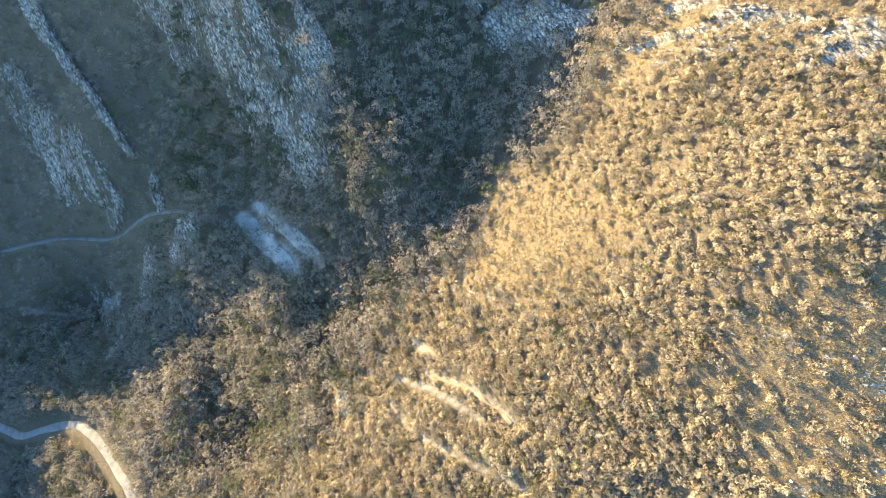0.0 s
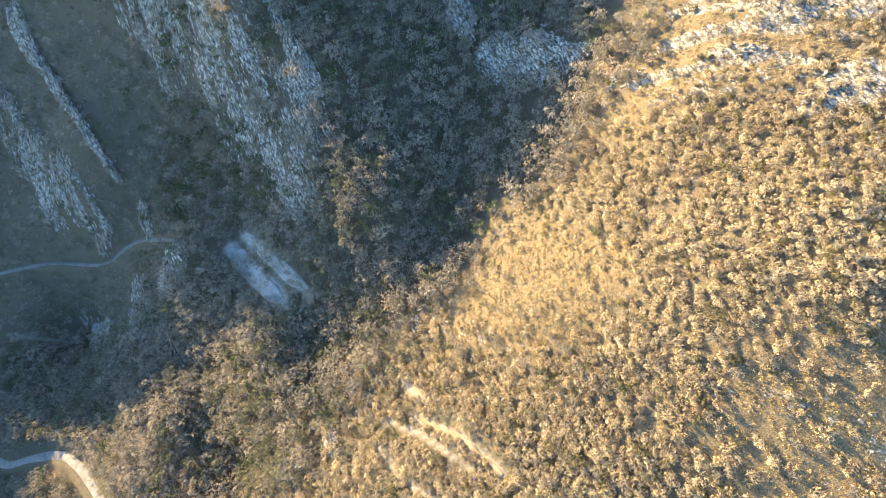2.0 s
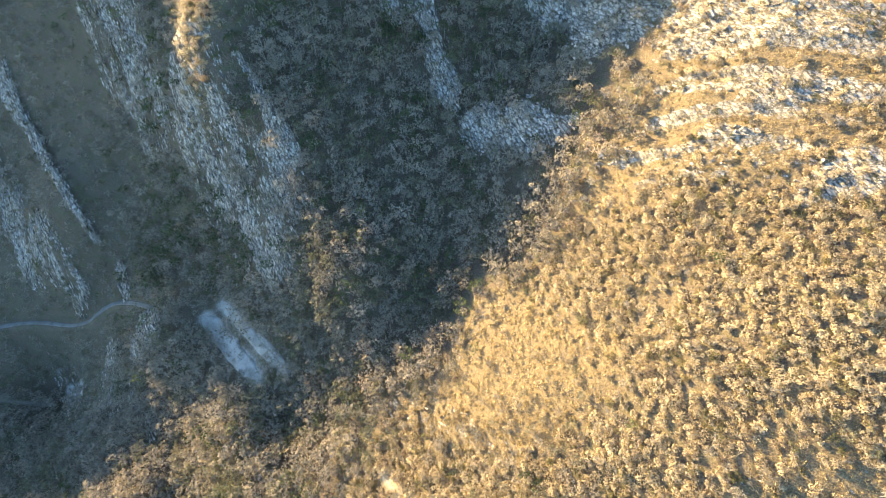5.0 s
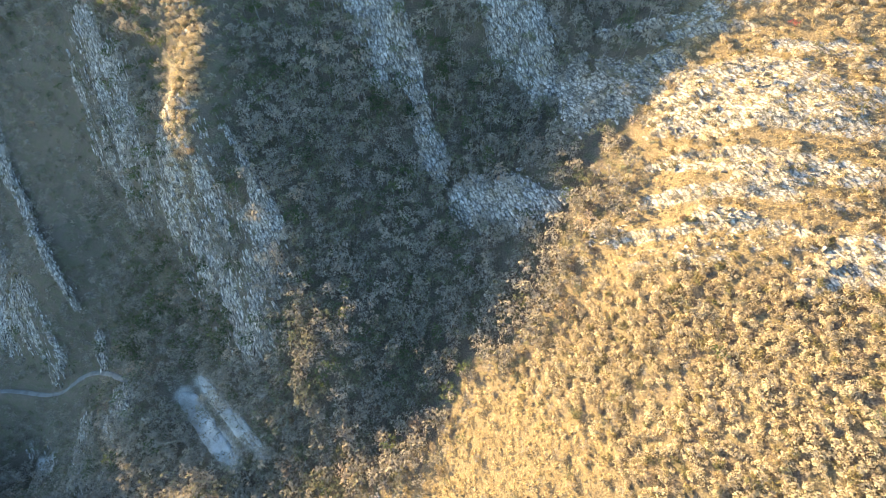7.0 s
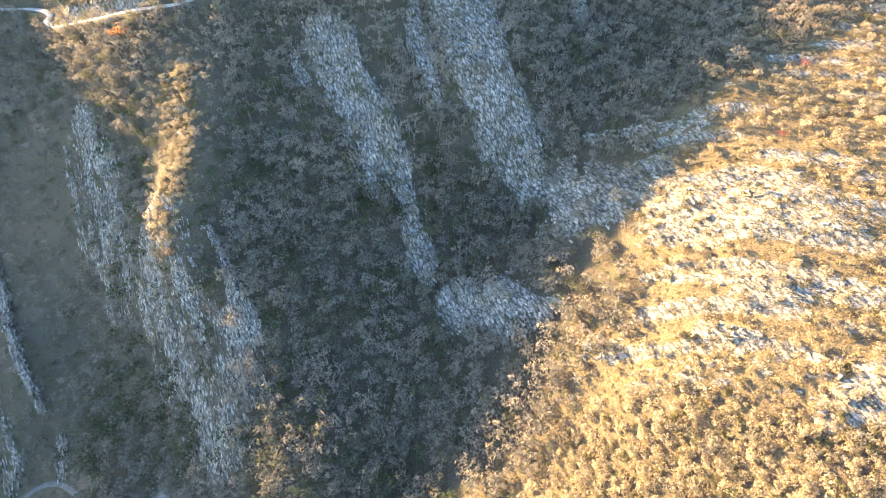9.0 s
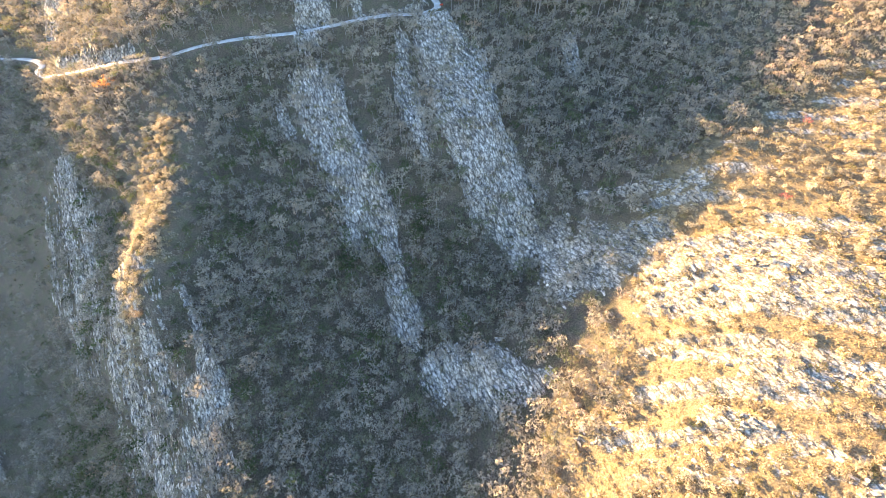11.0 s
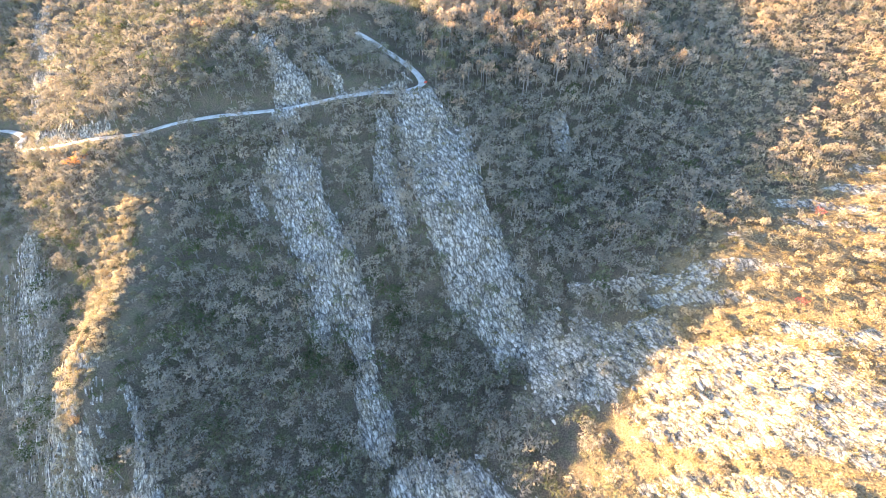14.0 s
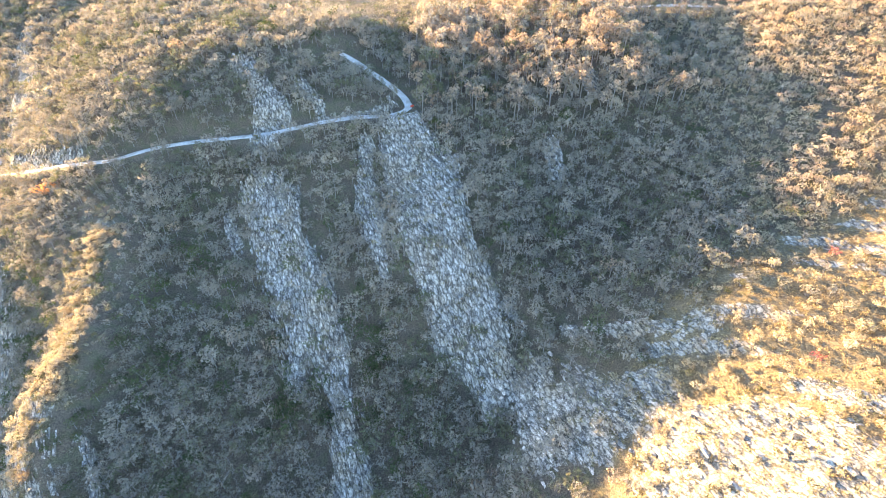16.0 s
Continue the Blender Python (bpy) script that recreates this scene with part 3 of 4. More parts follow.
def road_ribbon(name, half, fine_line, level, label):
    pts = np.array(fine_line)
    way = np.gradient(pts, axis=0)
    way /= np.linalg.norm(way, axis=1)[:, None]
    side = np.stack([-way[:, 1], way[:, 0]], 1)
    verts = []
    for k, (p, s, z) in enumerate(zip(pts, side, level)):
        w = half * (1 + 0.12 * float(rough(np.array([k * 2.0]), np.array([3.0]), 9, 80)[0]))
        for a, drop in ((-1.25, -0.35), (-1.0, -0.02), (-0.45, -0.05), (0, 0.02), (0.45, -0.05), (1.0, -0.02), (1.25, -0.35)):
            verts.append((p[0] + s[0] * a * w, p[1] + s[1] * a * w, z + drop))
    quads = [(7 * k + i, 7 * k + i + 1, 7 * k + i + 8, 7 * k + i + 7) for k in range(len(pts) - 1) for i in range(6)]
    tagged(new(name, mesh_from(name, verts, quads, [{"road_track": EARTH, "road_lower": SHADED_ROAD}.get(name, ROAD)], smooth=True)), label, "road", kind="structure")


ROAD_LABELS = {"road_upper": "pale gravel road cut across the wooded slope", "road_lower": "winding pale gravel road on the valley floor", "road_track": "narrow earth track in the shaded gorge", "road_far": "pale gravel road across the wooded plateau"}
for road_name, half, line, fine_line, level, profile in road_paths:
    road_ribbon(road_name, half, fine_line, level, ROAD_LABELS[road_name])


STRIPS = [
    ("gravel_bank", 3.4, [(-87, 95), (-80, 89), (-73, 83), (-66, 77), (-60, 72)], BANK, "pale bare gravel bank above the gorge"),
    ("gravel_bank", 2.0, [(-80, 101), (-72, 94), (-65, 87.5), (-58, 81), (-52, 76.5)], BANK, "pale gravel bank dotted with tussocks"),
    ("gravel_bank", 1.0, [(-61, 87), (-55, 81.5), (-49, 76)], BANK, "narrow strip of pale gravel in the shaded gorge"),
    ("earth_terrace", 1.5, [(-5, 29.5), (2, 25.5), (9, 21), (16, 16), (22, 11.5)], SAND, "strip of bare sandy earth on an old terrace"),
    ("earth_terrace", 0.6, [(-9.5, 40.5), (-5, 37), (-1, 33.5)], SAND, "short strip of bare sandy earth on the slope"),
]


def bare_strip(name, half, line, mat, label):
    """A strip of bare ground that drapes over the slope, with an uneven edge."""
    pts = np.array(smooth_line(line, 1.0))
    way = np.gradient(pts, axis=0)
    way /= np.linalg.norm(way, axis=1)[:, None]
    side = np.stack([-way[:, 1], way[:, 0]], 1)
    run = np.linspace(0, 1, len(pts))
    taper = np.minimum(1, 0.35 + 6 * np.minimum(run, 1 - run))
    verts = []
    for a, lift in ((-1.15, -0.5), (-1.0, 0.22), (-0.5, 0.3), (0, 0.33), (0.5, 0.3), (1.0, 0.22), (1.15, -0.5)):
        w = half * taper * a * (1 + 0.3 * rough(pts[:, 0] + 7 * a, pts[:, 1], 2.6, 81))
        x, y = pts[:, 0] + side[:, 0] * w, pts[:, 1] + side[:, 1] * w
        verts.append(np.stack([x, y, height(x, y) + lift], 1))
    n = len(pts)
    quads = [(i * n + k, i * n + k + 1, (i + 1) * n + k + 1, (i + 1) * n + k) for i in range(6) for k in range(n - 1)]
    tagged(new(name, mesh_from(name, np.concatenate(verts), quads, [mat], smooth=True)), label, "bare ground", kind="structure")


for strip in STRIPS:
    bare_strip(*strip)


# ---- plants ----
def tube(a, b, ra, rb, sides, out_v, out_f):
    a, b = np.array(a, float), np.array(b, float)
    w = (b - a) / (np.linalg.norm(b - a) + 1e-9)
    u = np.cross(w, (0.3, 0.9, 0.2) if abs(w[2]) > 0.8 else (0, 0, 1.0))
    u /= np.linalg.norm(u)
    v = np.cross(w, u)
    base = len(out_v)
    for centre, r in ((a, ra), (b, rb)):
        for k in range(sides):
            ang = 2 * math.pi * k / sides
            out_v.append(centre + r * (math.cos(ang) * u + math.sin(ang) * v))
    for k in range(sides):
        n = (k + 1) % sides
        out_f.append((base + k, base + n, base + sides + n))
        out_f.append((base + k, base + sides + n, base + sides + k))


def spike(a, b, r, out_v, out_f):
    """A slim three-sided branch from a to its point b."""
    a, b = np.array(a, float), np.array(b, float)
    w = (b - a) / (np.linalg.norm(b - a) + 1e-9)
    u = np.cross(w, (0.3, 0.9, 0.2) if abs(w[2]) > 0.8 else (0, 0, 1.0))
    u /= np.linalg.norm(u)
    v = np.cross(w, u)
    base = len(out_v)
    out_v += [a + r * u, a + r * (-0.5 * u + 0.87 * v), a + r * (-0.5 * u - 0.87 * v), b]
    out_f += [(base, base + 1, base + 3), (base + 1, base + 2, base + 3), (base + 2, base, base + 3)]


def spray(rng, p, facing, long, wide, out_v, out_f):
    """A flat spray of fine twigs at p, across the way it faces."""
    side = np.cross(facing, rng.normal(0, 1, 3))
    side /= np.linalg.norm(side) + 1e-9
    way = np.cross(side, facing / (np.linalg.norm(facing) + 1e-9))
    base = len(out_v)
    out_v += [p - side * wide - way * long * 0.4, p + side * wide - way * long * 0.4, p + way * long * 0.6]
    out_f.append((base, base + 1, base + 2))


def tree_shape(rng, high, spread, twigs, slender=False):
    """A bare tree: trunk with limbs and boughs, and a crown of fine twigs. Returns corners and triangles of each."""
    tv, tf, cv, cf = [], [], [], []
    lean = rng.normal(0, 0.05 * high, 2)
    fork = np.array([lean[0] * 0.4, lean[1] * 0.4, high * (0.5 if slender else 0.28)])
    top = np.array([lean[0], lean[1], high * 0.95])
    r = 0.022 * high
    tube((0, 0, -0.6), fork, r, r * 0.7, 4, tv, tf)
    spike(fork, top, r * 0.7, tv, tf)
    mid = np.array([lean[0] * 0.7, lean[1] * 0.7, high * (0.66 if slender else 0.58)])
    half_h = high * (0.36 if slender else 0.42)
    clumps = []
    for k in range(7):
        ang = 2.4 * k + rng.uniform(-0.4, 0.4)
        out = spread * rng.uniform(0.5, 0.95)
        tip = mid + np.array([math.cos(ang) * out, math.sin(ang) * out, half_h * rng.uniform(-0.2, 0.85)])
        root = fork + (top - fork) * rng.uniform(0.0, 0.5)
        spike(root, tip, r * 0.42, tv, tf)
        clumps.append(tip)
        for j in range(2):
            spike(root + (tip - root) * rng.uniform(0.4, 0.7), tip + rng.normal(0, 0.3 * spread, 3), r * 0.2, tv, tf)
    clumps.append(top - np.array([0, 0, 0.1 * high]))
    for k in range(twigs):
        # sprays gathered round the ends of the limbs, so that the crown is lumpy
        c = clumps[k % len(clumps)]
        d = rng.normal(0, 1, 3)
        d[2] = d[2] * 0.8 + 0.35
        d /= np.linalg.norm(d)
        p = c + d * spread * 0.42 * rng.uniform(0.55, 1.0)
        spray(rng, p, d + rng.normal(0, 0.45, 3), rng.uniform(0.6, 1.1) * (0.45 + 0.25 * spread), rng.uniform(0.2, 0.34) * (0.6 + 0.2 * spread), cv, cf)
    return np.array(tv), np.array(tf), np.array(cv), np.array(cf)


def bush_shape(rng, high, spread, twigs):
    """A leafless bush: stems that fan out of the ground under a lumpy dome of twigs."""
    tv, tf, cv, cf = [], [], [], []
    ends = []
    for k in range(6):
        ang, out = 2.4 * k + rng.uniform(-0.4, 0.4), spread * rng.uniform(0.25, 0.85)
        tip = np.array([math.cos(ang) * out, math.sin(ang) * out, high * rng.uniform(0.6, 0.95)])
        spike((0.1 * tip[0], 0.1 * tip[1], -0.3), tip * 1.1, 0.035 * high, tv, tf)
        ends.append(tip * np.array([1, 1, 0.8]))
    for k in range(twigs):
        c = ends[k % len(ends)]
        d = rng.normal(0, 1, 3)
        d[2] = d[2] * 0.8 + 0.3
        d /= np.linalg.norm(d)
        spray(rng, c + d * spread * 0.45 * rng.uniform(0.6, 1.0), d + rng.normal(0, 0.4, 3), rng.uniform(0.45, 0.8), rng.uniform(0.14, 0.24), cv, cf)
    return np.array(tv), np.array(tf), np.array(cv), np.array(cf)


def tuft_shape(rng, high, spread, blades, width):
    """A low bush or tussock: blades that fan out of the ground."""
    cv, cf = [], []
    for k in range(blades):
        ang, out = rng.uniform(0, 2 * math.pi), spread * math.sqrt(rng.uniform(0, 1))
        root = np.array([math.cos(ang) * out * 0.6, math.sin(ang) * out * 0.6, -0.08])
        tip = np.array([math.cos(ang) * out * 1.2, math.sin(ang) * out * 1.2, high * rng.uniform(0.55, 1.0) * (1.1 - 0.5 * (out / spread) ** 2)])
        side = np.cross(tip - root, rng.normal(0, 1, 3))
        side *= width * rng.uniform(0.6, 1.3) / (np.linalg.norm(side) + 1e-9)
        low = root + (tip - root) * 0.35
        base = len(cv)
        cv += [low - side, low + side, tip]
        cf.append((base, base + 1, base + 2))
    return np.array(cv), np.array(cf)


def mound_shape(rng, high, spread, blades, width, long=0.45):
    """A dense rounded bush or tussock: short sprays that lie every which way over a low, lumpy dome."""
    cv, cf = [], []
    lobes = rng.normal(0, 1, (5, 3))
    lobes[:, 2] = np.abs(lobes[:, 2])
    lobes /= np.linalg.norm(lobes, axis=1)[:, None]
    for k in range(blades):
        up, ang = (k + 0.5) / blades, 2.4 * k + rng.uniform(-0.5, 0.5)
        flat = math.sqrt(1 - up * up)
        d = np.array([math.cos(ang) * flat, math.sin(ang) * flat, up])
        lump = 0.72 + 0.4 * max(0.0, float((lobes @ d).max()) - 0.55) / 0.45
        p = d * lump * rng.uniform(0.75, 1.05) * np.array([spread, spread, high])
        way = d * 0.7 + rng.normal(0, 0.6, 3) + np.array([0, 0, 0.25])
        way *= long * rng.uniform(0.6, 1.2) / np.linalg.norm(way)
        side = np.cross(way, rng.normal(0, 1, 3))
        side *= width * rng.uniform(0.7, 1.3) / (np.linalg.norm(side) + 1e-9)
        base = len(cv)
        cv += [p - side - 0.4 * way, p + side - 0.4 * way, p + 0.6 * way]
        cf.append((base, base + 1, base + 2))
    return np.array(cv), np.array(cf)


def scatter(cell, low_x, high_x, low_y, high_y, seed):
    rng = np.random.default_rng(seed)
    xs, ys = np.meshgrid(np.arange(low_x, high_x, cell), np.arange(low_y, high_y, cell))
    xs = xs.ravel() + rng.uniform(0, cell, xs.size)
    ys = ys.ravel() + rng.uniform(0, cell, ys.size)
    return xs, ys, rng


def joined(shapes, picks, places, turns, sizes, tones, lie=None):
    """Many plants or stones in one pair of arrays: corners, triangles, and a tone for each corner; lie is the slope they lie in."""
    vs, fs, ts, base = [], [], [], 0
    for k, (verts, faces) in enumerate(shapes):
        sel = np.nonzero(picks == k)[0]
        if not len(sel):
            continue
        c, s = np.cos(turns[sel])[:, None], np.sin(turns[sel])[:, None]
        size = sizes[sel][:, None]
        x = (verts[None, :, 0] * c - verts[None, :, 1] * s) * size + places[sel, 0:1]
        y = (verts[None, :, 0] * s + verts[None, :, 1] * c) * size + places[sel, 1:2]
        z = verts[None, :, 2] * size + places[sel, 2:3]
        if lie is not None:
            z = z + (x - places[sel, 0:1]) * lie[sel, 0:1] + (y - places[sel, 1:2]) * lie[sel, 1:2]
        vs.append(np.stack([x, y, z], -1).reshape(-1, 3))
        fs.append((faces[None] + (np.arange(len(sel)) * len(verts))[:, None, None]).reshape(-1, 3) + base)
        ts.append(np.repeat(tones[sel], len(verts)))
        base += len(sel) * len(verts)
    return np.concatenate(vs), np.concatenate(fs), np.concatenate(ts)


shape_rng = np.random.default_rng(7)
TREES = [tree_shape(shape_rng, h, s, 96) for h, s in ((5.6, 2.5), (6.4, 2.8), (4.8, 2.4), (6.8, 2.7), (5.2, 2.9), (6.0, 2.4))]
TALL = [tree_shape(shape_rng, h, s, 140, True) for h, s in ((9, 2.7), (10.5, 3.0), (8.5, 2.5))]

tx, ty, rng = scatter(3.55, -282, 292, -30, 440, 11)
rock_at, _ = rock_mask(tx, ty)
slope_at = open_slope(tx, ty)
clump = fractal(tx, ty, 26, 90)
wooded = (1 - soft(35, 75, ty - 0.3 * tx)) * (1 - soft(30, 65, tx))
density = 0.93 * (1 - 0.8 * slope_at * (1 - 0.7 * wooded)) * (1 - 0.85 * rock_at) * (1 - gravel_mask(tx, ty)) * (1 - 0.45 * (1 - soft(-150, -118, tx)) * soft(60, 90, ty) * (1 - soft(225, 260, ty))) + 0.25 * clump
seen_east = np.interp(ty, [-30, 50, 115, 135, 200, 230, 440], [125, 125, 140, 150, 168, 190, 292])
seen_west = np.interp(ty, [-30, 100, 240, 440], [-250, -258, -232, -282])
keep = (tx < seen_east) & (tx > seen_west) & (rng.uniform(0, 1, len(tx)) < density) & (road_clear(tx, ty) > np.where((tx < -110) & (ty < 40), 6.5, 2.4)) & (gravel_mask(tx, ty) < 0.3)
tx, ty, slope_at = tx[keep], ty[keep], slope_at[keep]
tz = height(tx, ty)
tall = (ty > 268) & (tx > 10) & (tx < 128) & (rng.uniform(0, 1, len(tx)) < 0.6)
russet = (tall | (tx > 122)) & (rng.uniform(0, 1, len(tx)) < 0.5) | (rng.uniform(0, 1, len(tx)) < 0.015)
evergreen = ~tall & (rng.uniform(0, 1, len(tx)) < 0.03 + (0.55 * soft(-150, -100, tx) * (1 - soft(-62, -40, tx)) + 0.16 * soft(-60, -40, tx) * (1 - soft(0, 40, tx))) * soft(95, 115, ty) * (1 - soft(195, 235, ty)) * soft(-0.5, 0.3, fractal(tx, ty, 12, 93)))
sizes = rng.uniform(0.75, 1.2, len(tx)) * (1 - 0.35 * (1 - soft(-150, -118, tx)) * soft(60, 90, ty) * (1 - soft(225, 260, ty))) * (1 + 0.22 * (1 - soft(-45, -20, tx)) * (1 - soft(80, 105, ty))) * (1 - 0.45 * slope_at) * (1 - 0.4 * soft(95, 125, tx) * soft(195, 215, ty)) * (1 - 0.5 * (1 - soft(10, 24, along(tx, ty, CREST)[0])))
picks = rng.integers(0, len(TREES), len(tx))
tall_picks = rng.integers(0, len(TALL), len(tx))
turns = rng.uniform(0, 6.28, len(tx))
tones = np.clip(0.5 + 0.45 * fractal(tx, ty, 16, 92) + rng.normal(0, 0.22, len(tx)) + 0.3 * soft(118, 136, tx), 0, 1)
places = np.stack([tx, ty, tz], 1)


def part(name, mesh, parent, label=""):
    ob = new(name, mesh)
    ob.parent = parent
    return tagged(ob, label) if label else ob


# the trees of the slope below the camera's way, one by one
stretch = (tx > -60) & (tx < 60) & (ty > 20) & (ty < 125) & ~tall & ~evergreen & ~russet
single = np.zeros(len(tx), bool)
single[np.nonzero(stretch)[0][:280]] = True
models = []
for verts, faces, crown_v, crown_f in TREES:
    tree = tagged(new("bare_tree"), "bare grey-brown deciduous tree in a dense winter wood", "tree", "trees of the winter wood")
    part("trunk", mesh_from("trunk", verts, faces, [BARK]), tree)
    part("crown", mesh_from("crown", crown_v, crown_f, [TWIG]), tree, "leafless crown of fine grey-brown twigs")
    models.append(tree)
used = [False] * len(models)
for k in np.nonzero(single)[0]:
    m = pose(tx[k], ty[k], tz[k], 0, 0, math.degrees(turns[k])) @ Matrix.Diagonal((sizes[k],) * 3 + (1,))
    tree = models[picks[k]]
    if used[picks[k]]:
        tree = copy_thing(tree, m)
    used[picks[k]] = True
    tree.matrix_basis = m


def woodland(name, label, shapes, which, chosen, crown_mat):
    sel = np.nonzero(which)[0]
    trunks = joined([(s[0], s[1]) for s in shapes], chosen[sel], places[sel], turns[sel], sizes[sel], tones[sel])
    crowns = joined([(s[2], s[3]) for s in shapes], chosen[sel], places[sel], turns[sel], sizes[sel], tones[sel])
    verts = np.concatenate([trunks[0], crowns[0]])
    faces = np.concatenate([trunks[1], crowns[1] + len(trunks[0])])
    slots = np.concatenate([np.zeros(len(trunks[1])), np.ones(len(crowns[1]))])
    tagged(new(name, mesh_from(name, verts, faces, [BARK, crown_mat], slots, np.concatenate([trunks[2], crowns[2]]))), label, "woodland", kind="stuff")


woodland("winter_woodland", "dense leafless grey-brown woodland on the slopes", TREES, ~tall & ~russet & ~evergreen & ~single, picks, TWIG)
woodland("russet_trees", "scattered low trees with russet dead leaves", TREES, ~tall & russet, picks, RUSSET)
woodland("evergreen_scrub", "dark green evergreen bushes among the bare trees", TREES, evergreen, picks, GREEN)
woodland("tall_russet_woodland", "tall slender trees with russet crowns on the plateau", TALL, tall & russet, tall_picks, RUSSET)
woodland("tall_bare_woodland", "tall slender leafless trees on the plateau", TALL, tall & ~russet, tall_picks, TWIG)

EAST_Y, EAST_X = [-30, 50, 115, 135, 200, 230, 440], [125, 125, 140, 150, 168, 190, 292]
TUFTS = [mound_shape(shape_rng, h, s, 14, 0.15, 0.45) for h, s in ((0.5, 0.5), (0.42, 0.6), (0.6, 0.55), (0.4, 0.42))]
sx, sy, rng2 = scatter(1.25, -105, 200, -30, 330, 12)
slope_s = open_slope(sx, sy) * (sx < np.interp(sy, EAST_Y, EAST_X)) * (1 - 0.5 * soft(215, 260, sy))
grassy = np.maximum(np.maximum(tussock_field(sx, sy), 0.8 * stony_field(sx, sy)), soft(100, 120, sy))
keep = (rng2.uniform(0, 1, len(sx)) < slope_s * (0.35 + 0.5 * grassy + 0.3 * fractal(sx, sy, 9, 95))) & (gravel_mask(sx, sy) < 0.3) & (road_clear(sx, sy) > 0.5)
sx, sy = sx[keep], sy[keep]
tuft_places = np.stack([sx, sy, height(sx, sy)], 1)
v, f, t = joined(TUFTS, rng2.integers(0, 4, len(sx)), tuft_places, rng2.uniform(0, 6.28, len(sx)), rng2.uniform(0.6, 1.4, len(sx)) * (1 + 0.35 * tussock_field(sx, sy)), np.clip(0.5 + 0.5 * fractal(sx, sy, 12, 94) + rng2.normal(0, 0.25, len(sx)), 0, 1))
tagged(new("dry_scrub", mesh_from("dry_scrub", v, f, [STRAW], tones=t)), "straw-coloured low scrub and tussocks on the sunny slope", "scrub", kind="stuff")

BUSHES = [bush_shape(shape_rng, h, s, n) for h, s, n in ((1.7, 1.5, 84), (2.1, 1.7, 96), (1.4, 1.3, 70), (1.8, 1.2, 70))]
bx, by, rng3 = scatter(1.7, -105, 225, -30, 340, 13)
slope_b = open_slope(bx, by) * (bx < np.interp(by, EAST_Y, EAST_X))
rock_b, _ = rock_mask(bx, by)
terraces = np.minimum.reduce([along(bx, by, line)[0] for line, drop in BANKS])
chance = 0.95 * (1 - 0.93 * tussock_field(bx, by)) * (1 - 0.84 * stony_field(bx, by)) * (1 - 0.8 * soft(100, 118, by) * soft(-40, -20, bx)) * (1 - 0.7 * rock_b) * soft(1, 2.6, terraces) + 0.3 * fractal(bx, by, 11, 97)
keep = (rng3.uniform(0, 1, len(bx)) < slope_b * chance) & (gravel_mask(bx, by) < 0.2) & (road_clear(bx, by) > 0.8)
bx, by = bx[keep], by[keep]
bush_places, bush_turns = np.stack([bx, by, height(bx, by)], 1), rng3.uniform(0, 6.28, len(bx))
bush_sizes = rng3.uniform(0.6, 1.25, len(bx)) * (1.18 - 0.24 * soft(20, 70, by + 0.25 * bx))
bush_picks = rng3.integers(0, 4, len(bx))
bush_tones = np.clip(0.5 + 0.45 * fractal(bx, by, 14, 98) + rng3.normal(0, 0.25, len(bx)), 0, 1)
bare_ones = rng3.uniform(0, 1, len(bx)) < 0.9
for name, label, which, mat in (("bare_shrubs", "leafless grey-brown shrubs on the sunny slope", bare_ones, SHRUB), ("olive_shrubs", "olive-green and yellowish shrubs scattered over the sunny slope", ~bare_ones, OLIVE)):
    stems = joined([(b[0], b[1]) for b in BUSHES], bush_picks[which], bush_places[which], bush_turns[which], bush_sizes[which], bush_tones[which])
    crowns = joined([(b[2], b[3]) for b in BUSHES], bush_picks[which], bush_places[which], bush_turns[which], bush_sizes[which], bush_tones[which])
    slots = np.concatenate([np.zeros(len(stems[1])), np.ones(len(crowns[1]))])
    tagged(new(name, mesh_from(name, np.concatenate([stems[0], crowns[0]]), np.concatenate([stems[1], crowns[1] + len(stems[0])]), [BARK, mat], slots, np.concatenate([stems[2], crowns[2]]))), label, "shrubs", kind="stuff")


# the thicket of young growth under and between the trees
THICKET = [mound_shape(shape_rng, h, s, 36, 0.24, 0.85) for h, s in ((1.7, 1.4), (1.4, 1.6), (2.1, 1.5), (1.2, 1.2))]
hx, hy, rng6 = scatter(2.7, -250, 215, -20, 325, 16)
rock_h, _ = rock_mask(hx, hy)
dense = soft(70, 95, hx) * soft(185, 205, hy)
chance = (0.33 + 0.65 * dense) * (1 - open_slope(hx, hy)) * (1 - 0.8 * rock_h)
in_view = (hx < np.interp(hy, EAST_Y, EAST_X)) & (hx > np.interp(hy, [-30, 100, 240, 440], [-250, -258, -232, -282]))
keep = in_view & (rng6.uniform(0, 1, len(hx)) < chance) & (gravel_mask(hx, hy) < 0.2) & (road_clear(hx, hy) > np.where((hx < -110) & (hy < 40), 4.5, 1.8))
hx, hy, dense = hx[keep], hy[keep], dense[keep]
thicket_picks, thicket_turns, thicket_sizes = rng6.integers(0, 4, len(hx)), rng6.uniform(0, 6.28, len(hx)), rng6.uniform(0.6, 1.15, len(hx))
thicket_places, thicket_tones = np.stack([hx, hy, height(hx, hy)], 1), np.clip(rng6.normal(0.45, 0.25, len(hx)), 0, 1)
tan = (hx > 108) & (hy > 198)
